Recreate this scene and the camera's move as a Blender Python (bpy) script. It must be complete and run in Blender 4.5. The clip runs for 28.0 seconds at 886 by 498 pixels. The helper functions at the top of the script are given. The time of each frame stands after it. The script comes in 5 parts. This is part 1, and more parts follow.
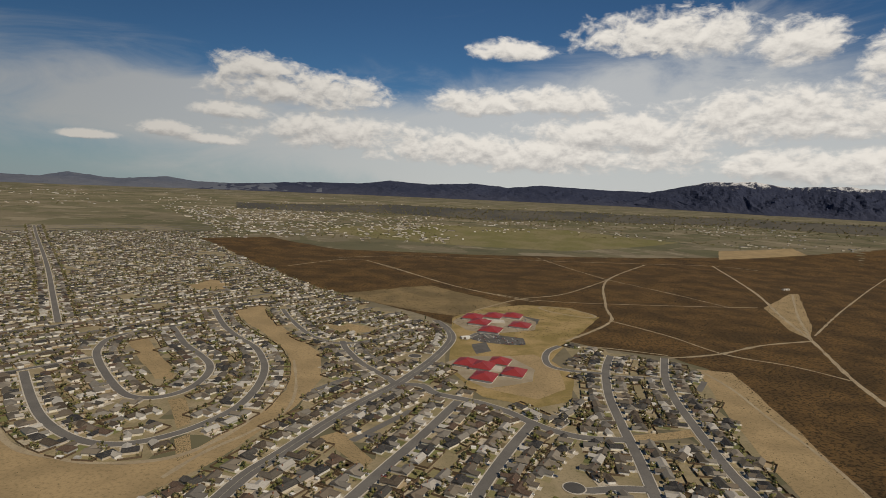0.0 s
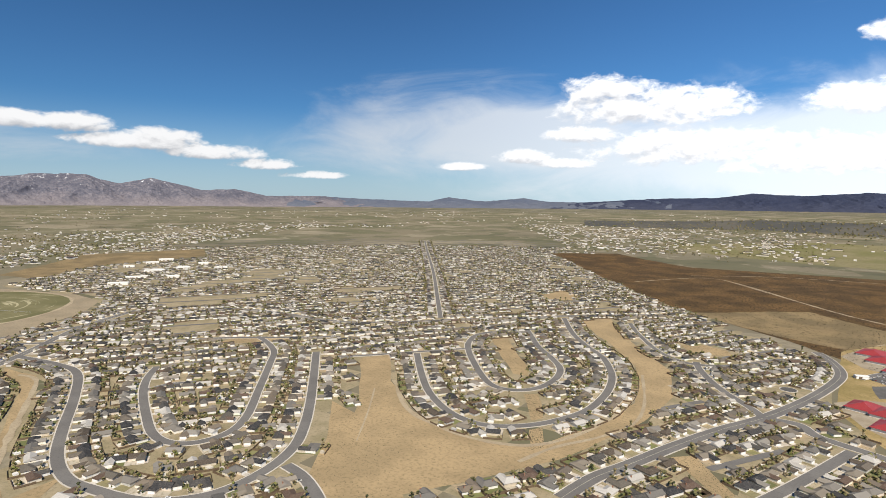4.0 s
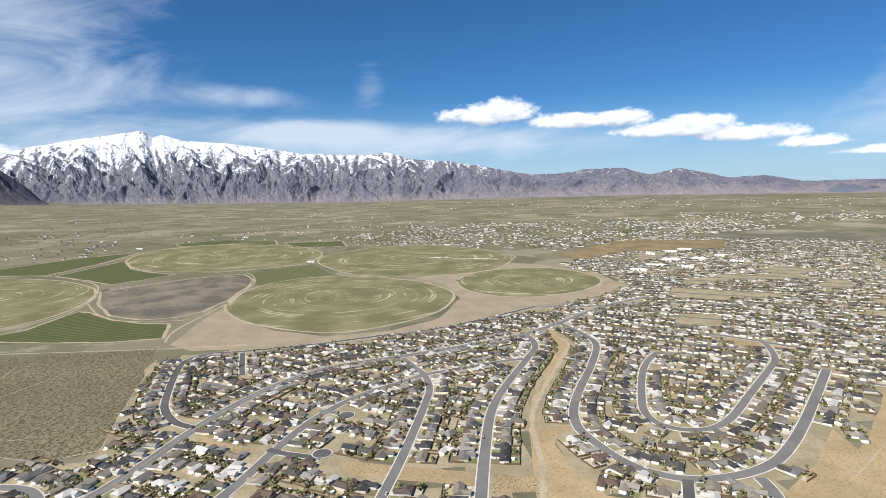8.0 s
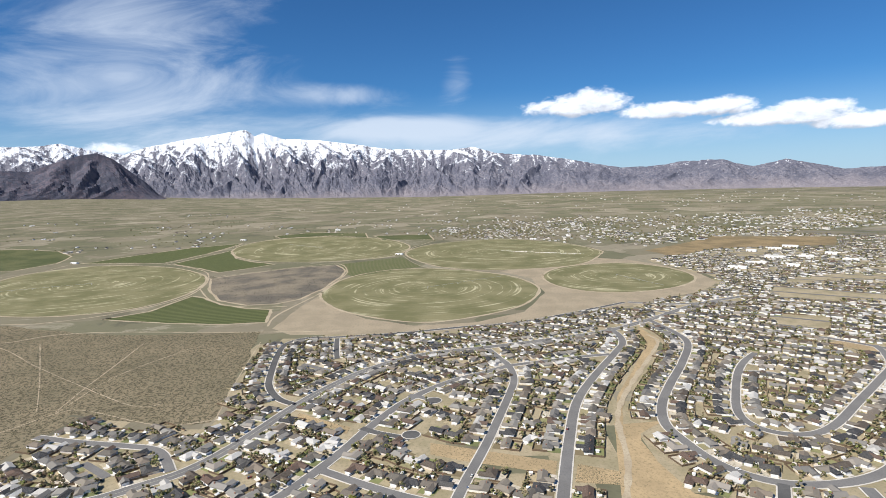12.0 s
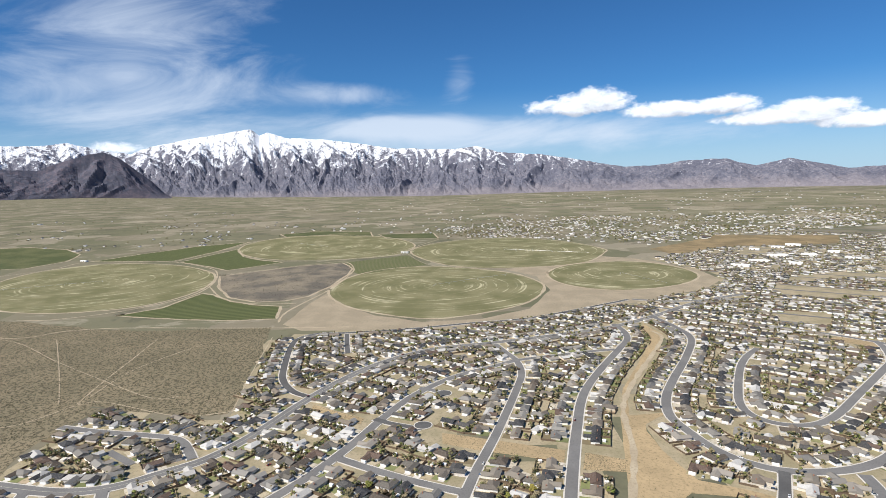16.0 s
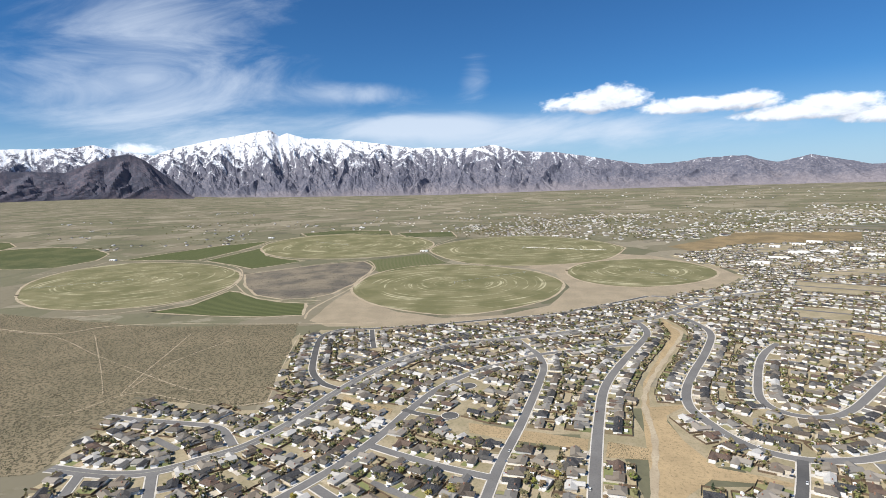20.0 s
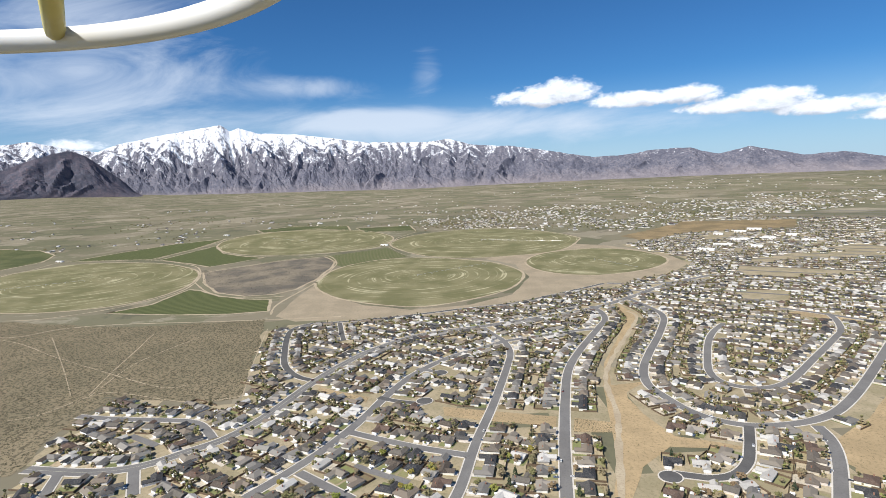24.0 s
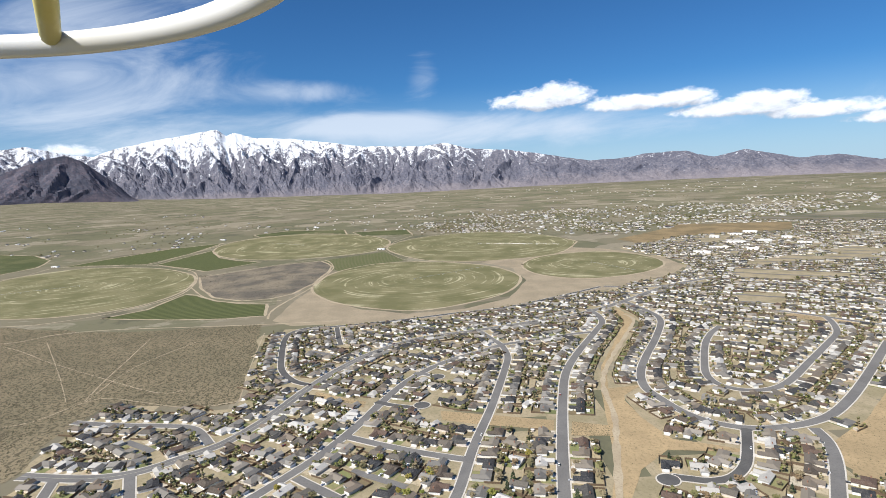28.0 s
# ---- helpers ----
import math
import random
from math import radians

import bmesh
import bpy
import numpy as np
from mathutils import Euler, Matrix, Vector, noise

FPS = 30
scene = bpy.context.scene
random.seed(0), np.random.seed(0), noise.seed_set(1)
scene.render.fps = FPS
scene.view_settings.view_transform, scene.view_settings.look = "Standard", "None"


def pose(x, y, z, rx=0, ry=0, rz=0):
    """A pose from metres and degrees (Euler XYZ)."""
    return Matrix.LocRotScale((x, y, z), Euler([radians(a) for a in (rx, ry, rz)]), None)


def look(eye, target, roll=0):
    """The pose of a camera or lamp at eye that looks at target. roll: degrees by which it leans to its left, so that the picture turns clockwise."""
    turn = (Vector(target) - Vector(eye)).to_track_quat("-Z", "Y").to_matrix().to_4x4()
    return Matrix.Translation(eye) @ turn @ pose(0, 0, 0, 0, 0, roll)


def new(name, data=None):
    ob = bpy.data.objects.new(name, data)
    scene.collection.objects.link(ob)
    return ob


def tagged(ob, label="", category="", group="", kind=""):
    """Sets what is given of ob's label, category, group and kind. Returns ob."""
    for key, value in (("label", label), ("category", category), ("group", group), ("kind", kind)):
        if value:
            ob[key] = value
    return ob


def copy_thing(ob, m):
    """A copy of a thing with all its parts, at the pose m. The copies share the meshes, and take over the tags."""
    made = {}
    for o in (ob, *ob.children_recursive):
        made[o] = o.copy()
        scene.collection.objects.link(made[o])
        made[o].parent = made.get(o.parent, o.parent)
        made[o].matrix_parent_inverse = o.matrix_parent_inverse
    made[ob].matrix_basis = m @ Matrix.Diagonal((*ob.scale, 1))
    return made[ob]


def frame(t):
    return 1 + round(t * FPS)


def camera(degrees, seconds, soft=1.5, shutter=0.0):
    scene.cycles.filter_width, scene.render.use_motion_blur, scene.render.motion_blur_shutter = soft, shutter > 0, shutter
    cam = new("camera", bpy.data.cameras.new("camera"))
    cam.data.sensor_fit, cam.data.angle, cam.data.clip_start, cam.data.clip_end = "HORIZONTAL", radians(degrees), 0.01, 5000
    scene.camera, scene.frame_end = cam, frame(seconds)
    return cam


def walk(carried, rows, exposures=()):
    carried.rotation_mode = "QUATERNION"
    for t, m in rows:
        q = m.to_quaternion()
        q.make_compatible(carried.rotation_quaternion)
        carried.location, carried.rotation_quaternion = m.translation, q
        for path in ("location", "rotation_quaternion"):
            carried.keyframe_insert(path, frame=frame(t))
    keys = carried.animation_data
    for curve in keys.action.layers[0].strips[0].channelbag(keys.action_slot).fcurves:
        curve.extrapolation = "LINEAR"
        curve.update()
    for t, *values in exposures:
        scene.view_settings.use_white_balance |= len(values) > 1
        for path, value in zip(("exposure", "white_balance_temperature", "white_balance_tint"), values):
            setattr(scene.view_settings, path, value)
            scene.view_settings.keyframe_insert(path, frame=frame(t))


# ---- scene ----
cam = camera(76.0, 28.0, soft=0.4)
PATH = [
    (0, pose(0.45, 13.16, 241.49, 84.047, -2.823, -0.018)),
    (0.5, pose(-4.09, 13.54, 241.16, 83.936, -2.024, 1.422)),
    (1, pose(-8.07, 12.72, 241.10, 83.682, -1.193, -0.528)),
    (1.5, pose(-11.81, 10.27, 241.02, 83.712, -0.600, 2.406)),
    (2, pose(-13.69, 6.68, 240.86, 83.939, -0.204, 15.932)),
    (2.5, pose(-13.66, 5.09, 239.66, 83.914, 0.665, 15.496)),
    (4.5, pose(-2.24, 16.75, 226.75, 85.066, -1.312, 43.533)),
    (5, pose(1.61, 20.20, 227.32, 85.023, -1.320, 54.197)),
    (5.5, pose(8.05, 21.61, 231.34, 84.760, -1.196, 66.229)),
    (6, pose(18.36, 20.78, 237.46, 84.220, -0.184, 70.128)),
    (6.5, pose(31.50, 18.81, 244.07, 84.121, 0.068, 78.438)),
    (7, pose(41.88, 16.26, 249.32, 83.704, 0.712, 77.976)),
    (7.5, pose(49.48, 13.96, 252.79, 83.678, 1.085, 80.564)),
    (8, pose(54.34, 12.13, 254.51, 83.633, 1.280, 83.678)),
    (8.5, pose(57.84, 10.68, 255.37, 83.588, 1.328, 84.510)),
    (9, pose(60.25, 10.23, 255.56, 83.454, 1.442, 85.011)),
    (9.5, pose(62.24, 11.21, 254.94, 83.639, 1.422, 89.214)),
    (10, pose(63.20, 12.24, 254.16, 83.651, 1.466, 92.597)),
    (10.5, pose(64.28, 12.15, 253.92, 83.520, 1.540, 92.609)),
    (11, pose(66.25, 11.59, 254.18, 83.506, 1.567, 92.791)),
    (11.5, pose(68.57, 10.59, 254.62, 83.392, 1.581, 92.440)),
    (13.5, pose(78.14, 6.09, 254.75, 83.154, 1.599, 92.134)),
    (14, pose(80.83, 5.92, 254.67, 83.182, 1.625, 93.312)),
    (14.5, pose(83.19, 5.37, 254.36, 83.316, 1.625, 94.325)),
    (15, pose(85.09, 3.49, 254.11, 83.168, 1.539, 92.181)),
    (15.5, pose(87.25, 1.80, 254.23, 83.118, 1.557, 92.021)),
    (16, pose(90.02, 0.98, 254.24, 83.182, 1.589, 92.519)),
    (16.5, pose(93.36, 0.60, 254.26, 83.068, 1.773, 92.836)),
    (17, pose(97.03, 0.47, 254.34, 83.317, 1.888, 95.368)),
    (17.5, pose(99.96, -0.23, 254.41, 83.324, 1.912, 95.516)),
    (18, pose(102.22, -1.76, 254.40, 83.213, 1.789, 94.043)),
    (18.5, pose(104.50, -3.62, 254.49, 83.236, 1.771, 93.477)),
    (19, pose(107.12, -5.74, 254.72, 83.052, 1.832, 92.374)),
    (19.5, pose(110.57, -7.32, 255.14, 83.035, 1.927, 92.774)),
    (20, pose(114.18, -8.38, 255.62, 83.110, 1.962, 94.117)),
    (20.5, pose(117.61, -9.44, 256.18, 83.097, 2.045, 94.400)),
    (22.5, pose(128.62, -16.11, 256.74, 82.959, 2.032, 93.246)),
    (23, pose(131.80, -18.58, 256.97, 82.927, 2.053, 92.933)),
    (23.5, pose(135.57, -21.63, 256.95, 83.043, 1.966, 92.919)),
    (24, pose(139.20, -25.15, 256.62, 82.342, 2.585, 89.473)),
    (24.5, pose(139.20, -25.15, 256.62, 82.393, 2.382, 86.517)),
    (25, pose(139.20, -25.15, 256.62, 82.568, 2.583, 88.638)),
    (25.5, pose(139.20, -25.15, 256.62, 82.581, 2.637, 88.795)),
    (26, pose(139.20, -25.15, 256.62, 82.543, 2.609, 88.295)),
    (26.5, pose(139.20, -25.15, 256.62, 82.572, 2.676, 88.321)),
    (27, pose(139.20, -25.15, 256.62, 82.613, 2.738, 88.756)),
    (27.5, pose(139.20, -25.15, 256.62, 82.646, 2.769, 89.044)),
    (28, pose(139.20, -25.15, 256.62, 82.708, 2.759, 89.130)),
]
EXPOSURES = [(0, -0.88, 7600, 10), (1, -0.53, 7400, 10), (1.5, -0.5, 7300, 10), (2, -0.35, 7300, 10), (2.5, -0.15, 7100, 10), (4.5, 0.2, 6750, 10), (6, 0.35, 6500, 10), (9, 0.4, 6150, 10), (28, 0.4, 6150, 10)]
walk(cam, PATH, EXPOSURES)

# ---- sky and sun ----
SUN_AZ, SUN_EL = radians(141), radians(46)
SUN_DIR = Vector((math.sin(SUN_AZ) * math.cos(SUN_EL), math.cos(SUN_AZ) * math.cos(SUN_EL), math.sin(SUN_EL)))
sun = new("sun", bpy.data.lights.new("sun", "SUN"))
sun.data.energy, sun.data.angle, sun.data.color = 5.0, radians(0.5), (1.0, 0.94, 0.84)
sun.matrix_world = look(SUN_DIR * 900, (0, 0, 0))


class Graph:
    """A short way to write node trees."""

    def __init__(self, tree):
        self.tree = tree

    def node(self, kind, **values):
        n = self.tree.nodes.new(kind)
        for key, value in values.items():
            if key == "op":
                n.operation = value
            elif key == "blend":
                n.blend_type = value
        return n

    def put(self, socket, value):
        if isinstance(value, bpy.types.NodeSocket):
            self.tree.links.new(value, socket)
        elif value is not None:
            socket.default_value = value

    def math(self, op, a, b=None, c=None, clamp=False):
        n = self.node("ShaderNodeMath", op=op)
        n.use_clamp = clamp
        for i, v in enumerate((a, b, c)):
            self.put(n.inputs[i], v)
        return n.outputs[0]

    def ramp(self, value, lo, hi, a=0.0, b=1.0):
        n = self.node("ShaderNodeMapRange")
        n.interpolation_type = "SMOOTHSTEP"
        for i, v in enumerate((value, lo, hi, a, b)):
            self.put(n.inputs[i], v)
        return n.outputs[0]

    def mix(self, f, a, b, blend="MIX"):
        n = self.node("ShaderNodeMix")
        n.data_type, n.blend_type = "RGBA", blend
        self.put(n.inputs[0], f)
        self.put(n.inputs[6], (*a, 1) if isinstance(a, tuple) else a)
        self.put(n.inputs[7], (*b, 1) if isinstance(b, tuple) else b)
        return n.outputs[2]

    def noise(self, vector, scale, detail=4.0, rough=0.55, warp=0.0):
        n = self.node("ShaderNodeTexNoise")
        self.put(n.inputs["Vector"], vector)
        n.inputs["Scale"].default_value, n.inputs["Detail"].default_value = scale, detail
        n.inputs["Roughness"].default_value, n.inputs["Distortion"].default_value = rough, warp
        return n.outputs["Fac"]

    def vec(self, x, y, z=0.0):
        n = self.node("ShaderNodeCombineXYZ")
        for i, v in enumerate((x, y, z)):
            self.put(n.inputs[i], v)
        return n.outputs[0]

    def split(self, v):
        n = self.node("ShaderNodeSeparateXYZ")
        self.put(n.inputs[0], v)
        return n.outputs


def make_world():
    world = bpy.data.worlds.new("sky")
    scene.world = world
    world.use_nodes = True
    tree = world.node_tree
    tree.nodes.clear()
    g = Graph(tree)
    sky = g.node("ShaderNodeTexSky")
    sky.sky_type, sky.sun_disc = "NISHITA", False
    sky.sun_elevation, sky.sun_rotation = SUN_EL, SUN_AZ
    sky.altitude, sky.air_density, sky.dust_density, sky.ozone_density = 1500, 1.0, 0.5, 2.5
    direction = g.node("ShaderNodeTexCoord").outputs["Generated"]
    x, y, z = g.split(direction)
    az = g.math("MULTIPLY", g.math("ARCTAN2", g.math("MULTIPLY", x, -1.0), y), 57.2958)
    el = g.math("MULTIPLY", g.math("ARCSINE", z), 57.2958)

    def bump(az0, el0, waz, wel):
        a = g.math("POWER", g.math("DIVIDE", g.math("SUBTRACT", az, az0), waz), 2.0)
        b = g.math("POWER", g.math("DIVIDE", g.math("SUBTRACT", el, el0), wel), 2.0)
        return g.math("EXPONENT", g.math("MULTIPLY", g.math("ADD", a, b), -1.0))

    def total(*terms):
        s = terms[0]
        for t in terms[1:]:
            s = g.math("ADD", s, t)
        return s

    def some(k, *where):
        return g.math("MULTIPLY", bump(*where), k)

    # heaped clouds, as bearing, height, half width and half height in degrees: a row to the north-west, a bank in the east
    row = ((79.4, 6.8, 4.9, 1.5), (77.2, 7.4, 2.4, 1.5), (71.4, 5.9, 3.6, 1.2), (66.6, 5.9, 3.0, 1.2), (61.5, 4.6, 5.2, 1.1), (60.0, 5.2, 3.0, 1.1), (55.5, 3.9, 4.6, 1.0), (51.0, 3.0, 3.4, 0.8), (46.6, 2.1, 3.0, 0.6), (121.8, 3.5, 2.6, 0.9), (117.0, 3.0, 1.6, 0.5))
    bank = ((14.0, 8.6, 9.0, 2.6), (18.0, 10.4, 4.4, 1.9), (20.0, 6.2, 4.2, 1.2), (26.0, 4.2, 2.8, 1.2), (22.0, 3.5, 3.2, 0.8), (32.0, 3.2, 2.6, 0.6), (-6.0, 13.4, 4.2, 1.5), (-20.5, 14.6, 8.4, 3.2), (-31.0, 13.4, 3.9, 2.9), (-38.0, 11.4, 3.6, 3.2), (-31.0, 7.6, 11.0, 3.6), (-42.0, 7.0, 7.0, 3.0), (-9.0, 3.8, 19.0, 2.8), (-3.0, 8.4, 5.2, 2.0), (-11.0, 8.8, 6.0, 2.1), (-18.0, 5.9, 12.0, 2.8), (9.5, 4.8, 10.0, 2.6), (-35.0, 3.3, 11.0, 2.4), (-55.0, 10.0, 10.0, 4.0))

    def billow(lift):
        e = g.math("ADD", el, lift)
        best = None
        for a0, e0, wa, we in row + bank:
            u = g.math("DIVIDE", g.math("SUBTRACT", az, a0), wa)
            v = g.math("DIVIDE", g.math("SUBTRACT", e, e0), we)
            v = g.math("MULTIPLY", v, g.math("ADD", 1.3, g.math("MULTIPLY", g.math("LESS_THAN", v, 0.0), 0.5)))
            r = g.math("SUBTRACT", 1.0, g.math("MULTIPLY_ADD", u, u, g.math("MULTIPLY", v, v)))
            best = r if best is None else g.math("MAXIMUM", best, r)
        at = g.vec(az, g.math("MULTIPLY", e, 1.7), 0.0)
        n = g.math("ADD", g.math("MULTIPLY", g.noise(at, 0.45, 7.0, 0.6, 0.4), 0.5), g.math("ADD", g.math("MULTIPLY", g.noise(at, 1.3, 4.0, 0.5, 0.4), 0.15), g.math("MULTIPLY", g.noise(at, 0.16, 4.0, 0.5, 0.3), 0.35)))
        return g.math("MULTIPLY_ADD", g.math("SUBTRACT", n, 0.5), 5.2, g.math("MAXIMUM", best, -1.6))

    heap, above = billow(0.0), billow(0.65)
    cumulus = g.ramp(heap, -0.25, 0.75)
    shade = g.ramp(g.math("SUBTRACT", heap, above), -1.1, 0.8)
    # thin high cloud
    q = g.vec(g.math("ADD", az, el), g.math("MULTIPLY", el, 2.6), 3.0)
    wisp = g.noise(q, 0.07, 7.0, 0.6, 0.9)
    veil = total(some(0.6, 121, 11, 12, 9), some(0.62, 84, 4.2, 28, 2.2), some(0.5, 28, 5.5, 20, 3.4), some(1.3, -14, 3.6, 34, 5.4), some(0.55, -24, 11, 22, 6), some(0.45, 34, 9.5, 14, 4.0), some(0.5, 101, 8.6, 7, 1.4), some(0.6, 97, 5.6, 9, 1.2), some(0.4, 90.5, 9.6, 2.2, 2.6))
    cirrus = g.math("MULTIPLY", g.ramp(g.math("ADD", wisp, veil), 0.72, 1.3), 0.8)
    haze = g.ramp(el, 9.0, -1.0, 0.0, 0.75)
    blue = g.mix(1.0, sky.outputs[0], (0.28, 0.56, 0.80), "MULTIPLY")
    c = g.mix(haze, blue, (4.9, 6.2, 7.3))
    c = g.mix(cirrus, c, (6.9, 7.5, 8.3))
    puff = g.mix(shade, (5.3, 5.6, 6.2), (9.8, 10.1, 10.6))
    c = g.mix(cumulus, c, puff)
    # brightens the eastern sky; dims the unseen south and zenith for less fill light
    sky_gain = g.math("MULTIPLY", g.math("MULTIPLY", g.ramp(az, 48.0, -12.0, 1.0, 1.62), g.ramp(az, -50.0, -85.0, 1.0, 0.6)), g.ramp(el, 20.0, 70.0, 1.0, 0.45))
    c = g.mix(1.0, c, g.vec(sky_gain, sky_gain, sky_gain), "MULTIPLY")
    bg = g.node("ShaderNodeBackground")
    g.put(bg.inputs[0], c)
    bg.inputs[1].default_value = 0.085
    out = g.node("ShaderNodeOutputWorld")
    tree.links.new(bg.outputs[0], out.inputs[0])


make_world()

# ---- materials ----


def material(name, build, rough=0.9, spec=0.15, bump=0.0, metal=0.0):
    m = bpy.data.materials.new(name)
    m.use_nodes = True
    tree = m.node_tree
    g = Graph(tree)
    bsdf = tree.nodes["Principled BSDF"]
    bsdf.inputs["Roughness"].default_value = rough
    bsdf.inputs["Specular IOR Level"].default_value = spec
    bsdf.inputs["Metallic"].default_value = metal
    pos = g.node("ShaderNodeNewGeometry").outputs["Position"]
    out = build(g, pos)
    colour, height = out if isinstance(out, tuple) and len(out) == 2 else (out, None)
    g.put(bsdf.inputs["Base Color"], (*colour, 1) if isinstance(colour, tuple) else colour)
    if height is not None:
        n = g.node("ShaderNodeBump")
        n.inputs["Strength"].default_value, n.inputs["Distance"].default_value = 0.6, bump
        g.put(n.inputs["Height"], height)
        g.put(bsdf.inputs["Normal"], n.outputs[0])
    return m


def island(g):
    return g.node("ShaderNodeNewGeometry").outputs["Random Per Island"]


def object_random(g):
    return g.node("ShaderNodeObjectInfo").outputs["Random"]


def palette(g, value, colours):
    """Steps through colours as value goes from 0 to 1."""
    n = g.node("ShaderNodeValToRGB")
    g.put(n.inputs[0], value)
    r = n.color_ramp
    r.interpolation = "CONSTANT"
    while len(r.elements) < len(colours):
        r.elements.new(0.5)
    for i, c in enumerate(colours):
        r.elements[i].position = i / len(colours)
        r.elements[i].color = (*c, 1)
    return n.outputs[0]


def two(scale_a, scale_b, a, b, c, amount=0.5):
    """Colour a to b in large patches, with finer specks of c."""

    def build(g, pos):
        big = g.ramp(g.noise(pos, scale_a, 5.0), 0.38, 0.62)
        fine = g.ramp(g.noise(pos, scale_b, 5.0, 0.7), 0.45, 0.7)
        return g.mix(g.math("MULTIPLY", fine, amount), g.mix(big, a, b), c)

    return build


def scrub(a, b, dark, scale):
    """Sandy ground a to b in patches, dotted all over with low dark scrub."""

    def build(g, pos):
        big = g.ramp(g.noise(pos, 0.012, 5.0), 0.38, 0.62)
        dots = g.ramp(g.noise(pos, scale, 3.0, 0.6), 0.50, 0.58)
        fine = g.ramp(g.noise(pos, 0.6, 4.0, 0.7), 0.45, 0.7)
        c = g.mix(big, a, b)
        c = g.mix(g.math("MULTIPLY", fine, 0.3), c, dark)
        return g.mix(g.math("MULTIPLY", dots, 0.72), c, dark)

    return build


def ground_colour(g, pos):
    x, y, z = g.split(pos)
    # the far rise, shaped for the camera's view, is laid out as the level floor that it stands for
    far = g.math("DIVIDE", 256.0, g.math("MAXIMUM", g.math("SUBTRACT", 256.0, z), 10.0))
    x, y = g.math("MULTIPLY", x, far), g.math("MULTIPLY", y, far)
    pos = g.vec(x, y)
    strip = g.noise(pos, 0.0011, 6.0, 0.6)
    cell = g.node("ShaderNodeTexVoronoi")
    cell.distance = "CHEBYCHEV"
    cell.inputs["Scale"].default_value = 0.0042
    g.put(cell.inputs["Vector"], g.vec(g.math("ADD", x, g.math("MULTIPLY", y, 0.25)), g.math("SUBTRACT", y, g.math("MULTIPLY", x, 0.25))))
    plots = palette(g, g.split(cell.outputs["Color"])[0], [(0.15, 0.15, 0.085), (0.25, 0.215, 0.15), (0.105, 0.115, 0.06), (0.37, 0.32, 0.235), (0.14, 0.145, 0.08), (0.21, 0.19, 0.125), (0.125, 0.135, 0.07), (0.24, 0.21, 0.15)])
    base = g.mix(g.ramp(strip, 0.35, 0.65), (0.205, 0.178, 0.124), (0.138, 0.126, 0.082))
    c = g.mix(0.42, base, plots)
    streak = g.noise(pos, 0.005, 9.0, 0.72, 0.6)
    c = g.mix(g.math("MULTIPLY", g.ramp(streak, 0.54, 0.62), 0.55), c, (0.085, 0.082, 0.058))
    c = g.mix(g.math("MULTIPLY", g.ramp(streak, 0.44, 0.38), 0.5), c, (0.36, 0.315, 0.235))
    fine = g.noise(pos, 0.05, 6.0, 0.7)
    return g.mix(g.math("MULTIPLY", g.ramp(fine, 0.5, 0.75), 0.45), c, (0.12, 0.11, 0.06))


def pivot_colour(g, pos):
    o = g.node("ShaderNodeTexCoord").outputs["Object"]
    x, y, z = g.split(o)
    r = g.math("SQRT", g.math("ADD", g.math("MULTIPLY", x, x), g.math("MULTIPLY", y, y)))
    big = g.noise(pos, 0.012, 5.0)
    ring = g.node("ShaderNodeTexNoise")
    g.put(ring.inputs["Vector"], g.vec(r, g.math("MULTIPLY", g.math("ARCTAN2", y, x), 9.0)))
    ring.inputs["Scale"].default_value, ring.inputs["Detail"].default_value = 0.11, 5.0
    tracks = g.ramp(ring.outputs["Fac"], 0.555, 0.64)
    c = g.mix(g.ramp(big, 0.35, 0.65), (0.146, 0.139, 0.066), (0.218, 0.197, 0.106))
    c = g.mix(g.math("MULTIPLY", tracks, g.ramp(big, 0.38, 0.56, 0.12, 0.9)), c, (0.46, 0.42, 0.27))
    return g.mix(g.math("MULTIPLY", g.ramp(g.noise(pos, 0.25, 4.0), 0.5, 0.7), 0.3), c, (0.13, 0.14, 0.055))


def rows_colour(a, b, period, turn):
    def build(g, pos):
        x, y, z = g.split(pos)
        u = g.math("ADD", g.math("MULTIPLY", x, math.cos(turn)), g.math("MULTIPLY", y, math.sin(turn)))
        w = g.math("SINE", g.math("ADD", g.math("MULTIPLY", u, 6.2832 / period), g.math("MULTIPLY", g.noise(pos, 0.03), 2.0)))
        c = g.mix(g.ramp(w, -0.3, 0.9), a, b)
        return g.mix(g.math("MULTIPLY", g.noise(pos, 0.02, 5.0), 0.7), c, a)

    return build


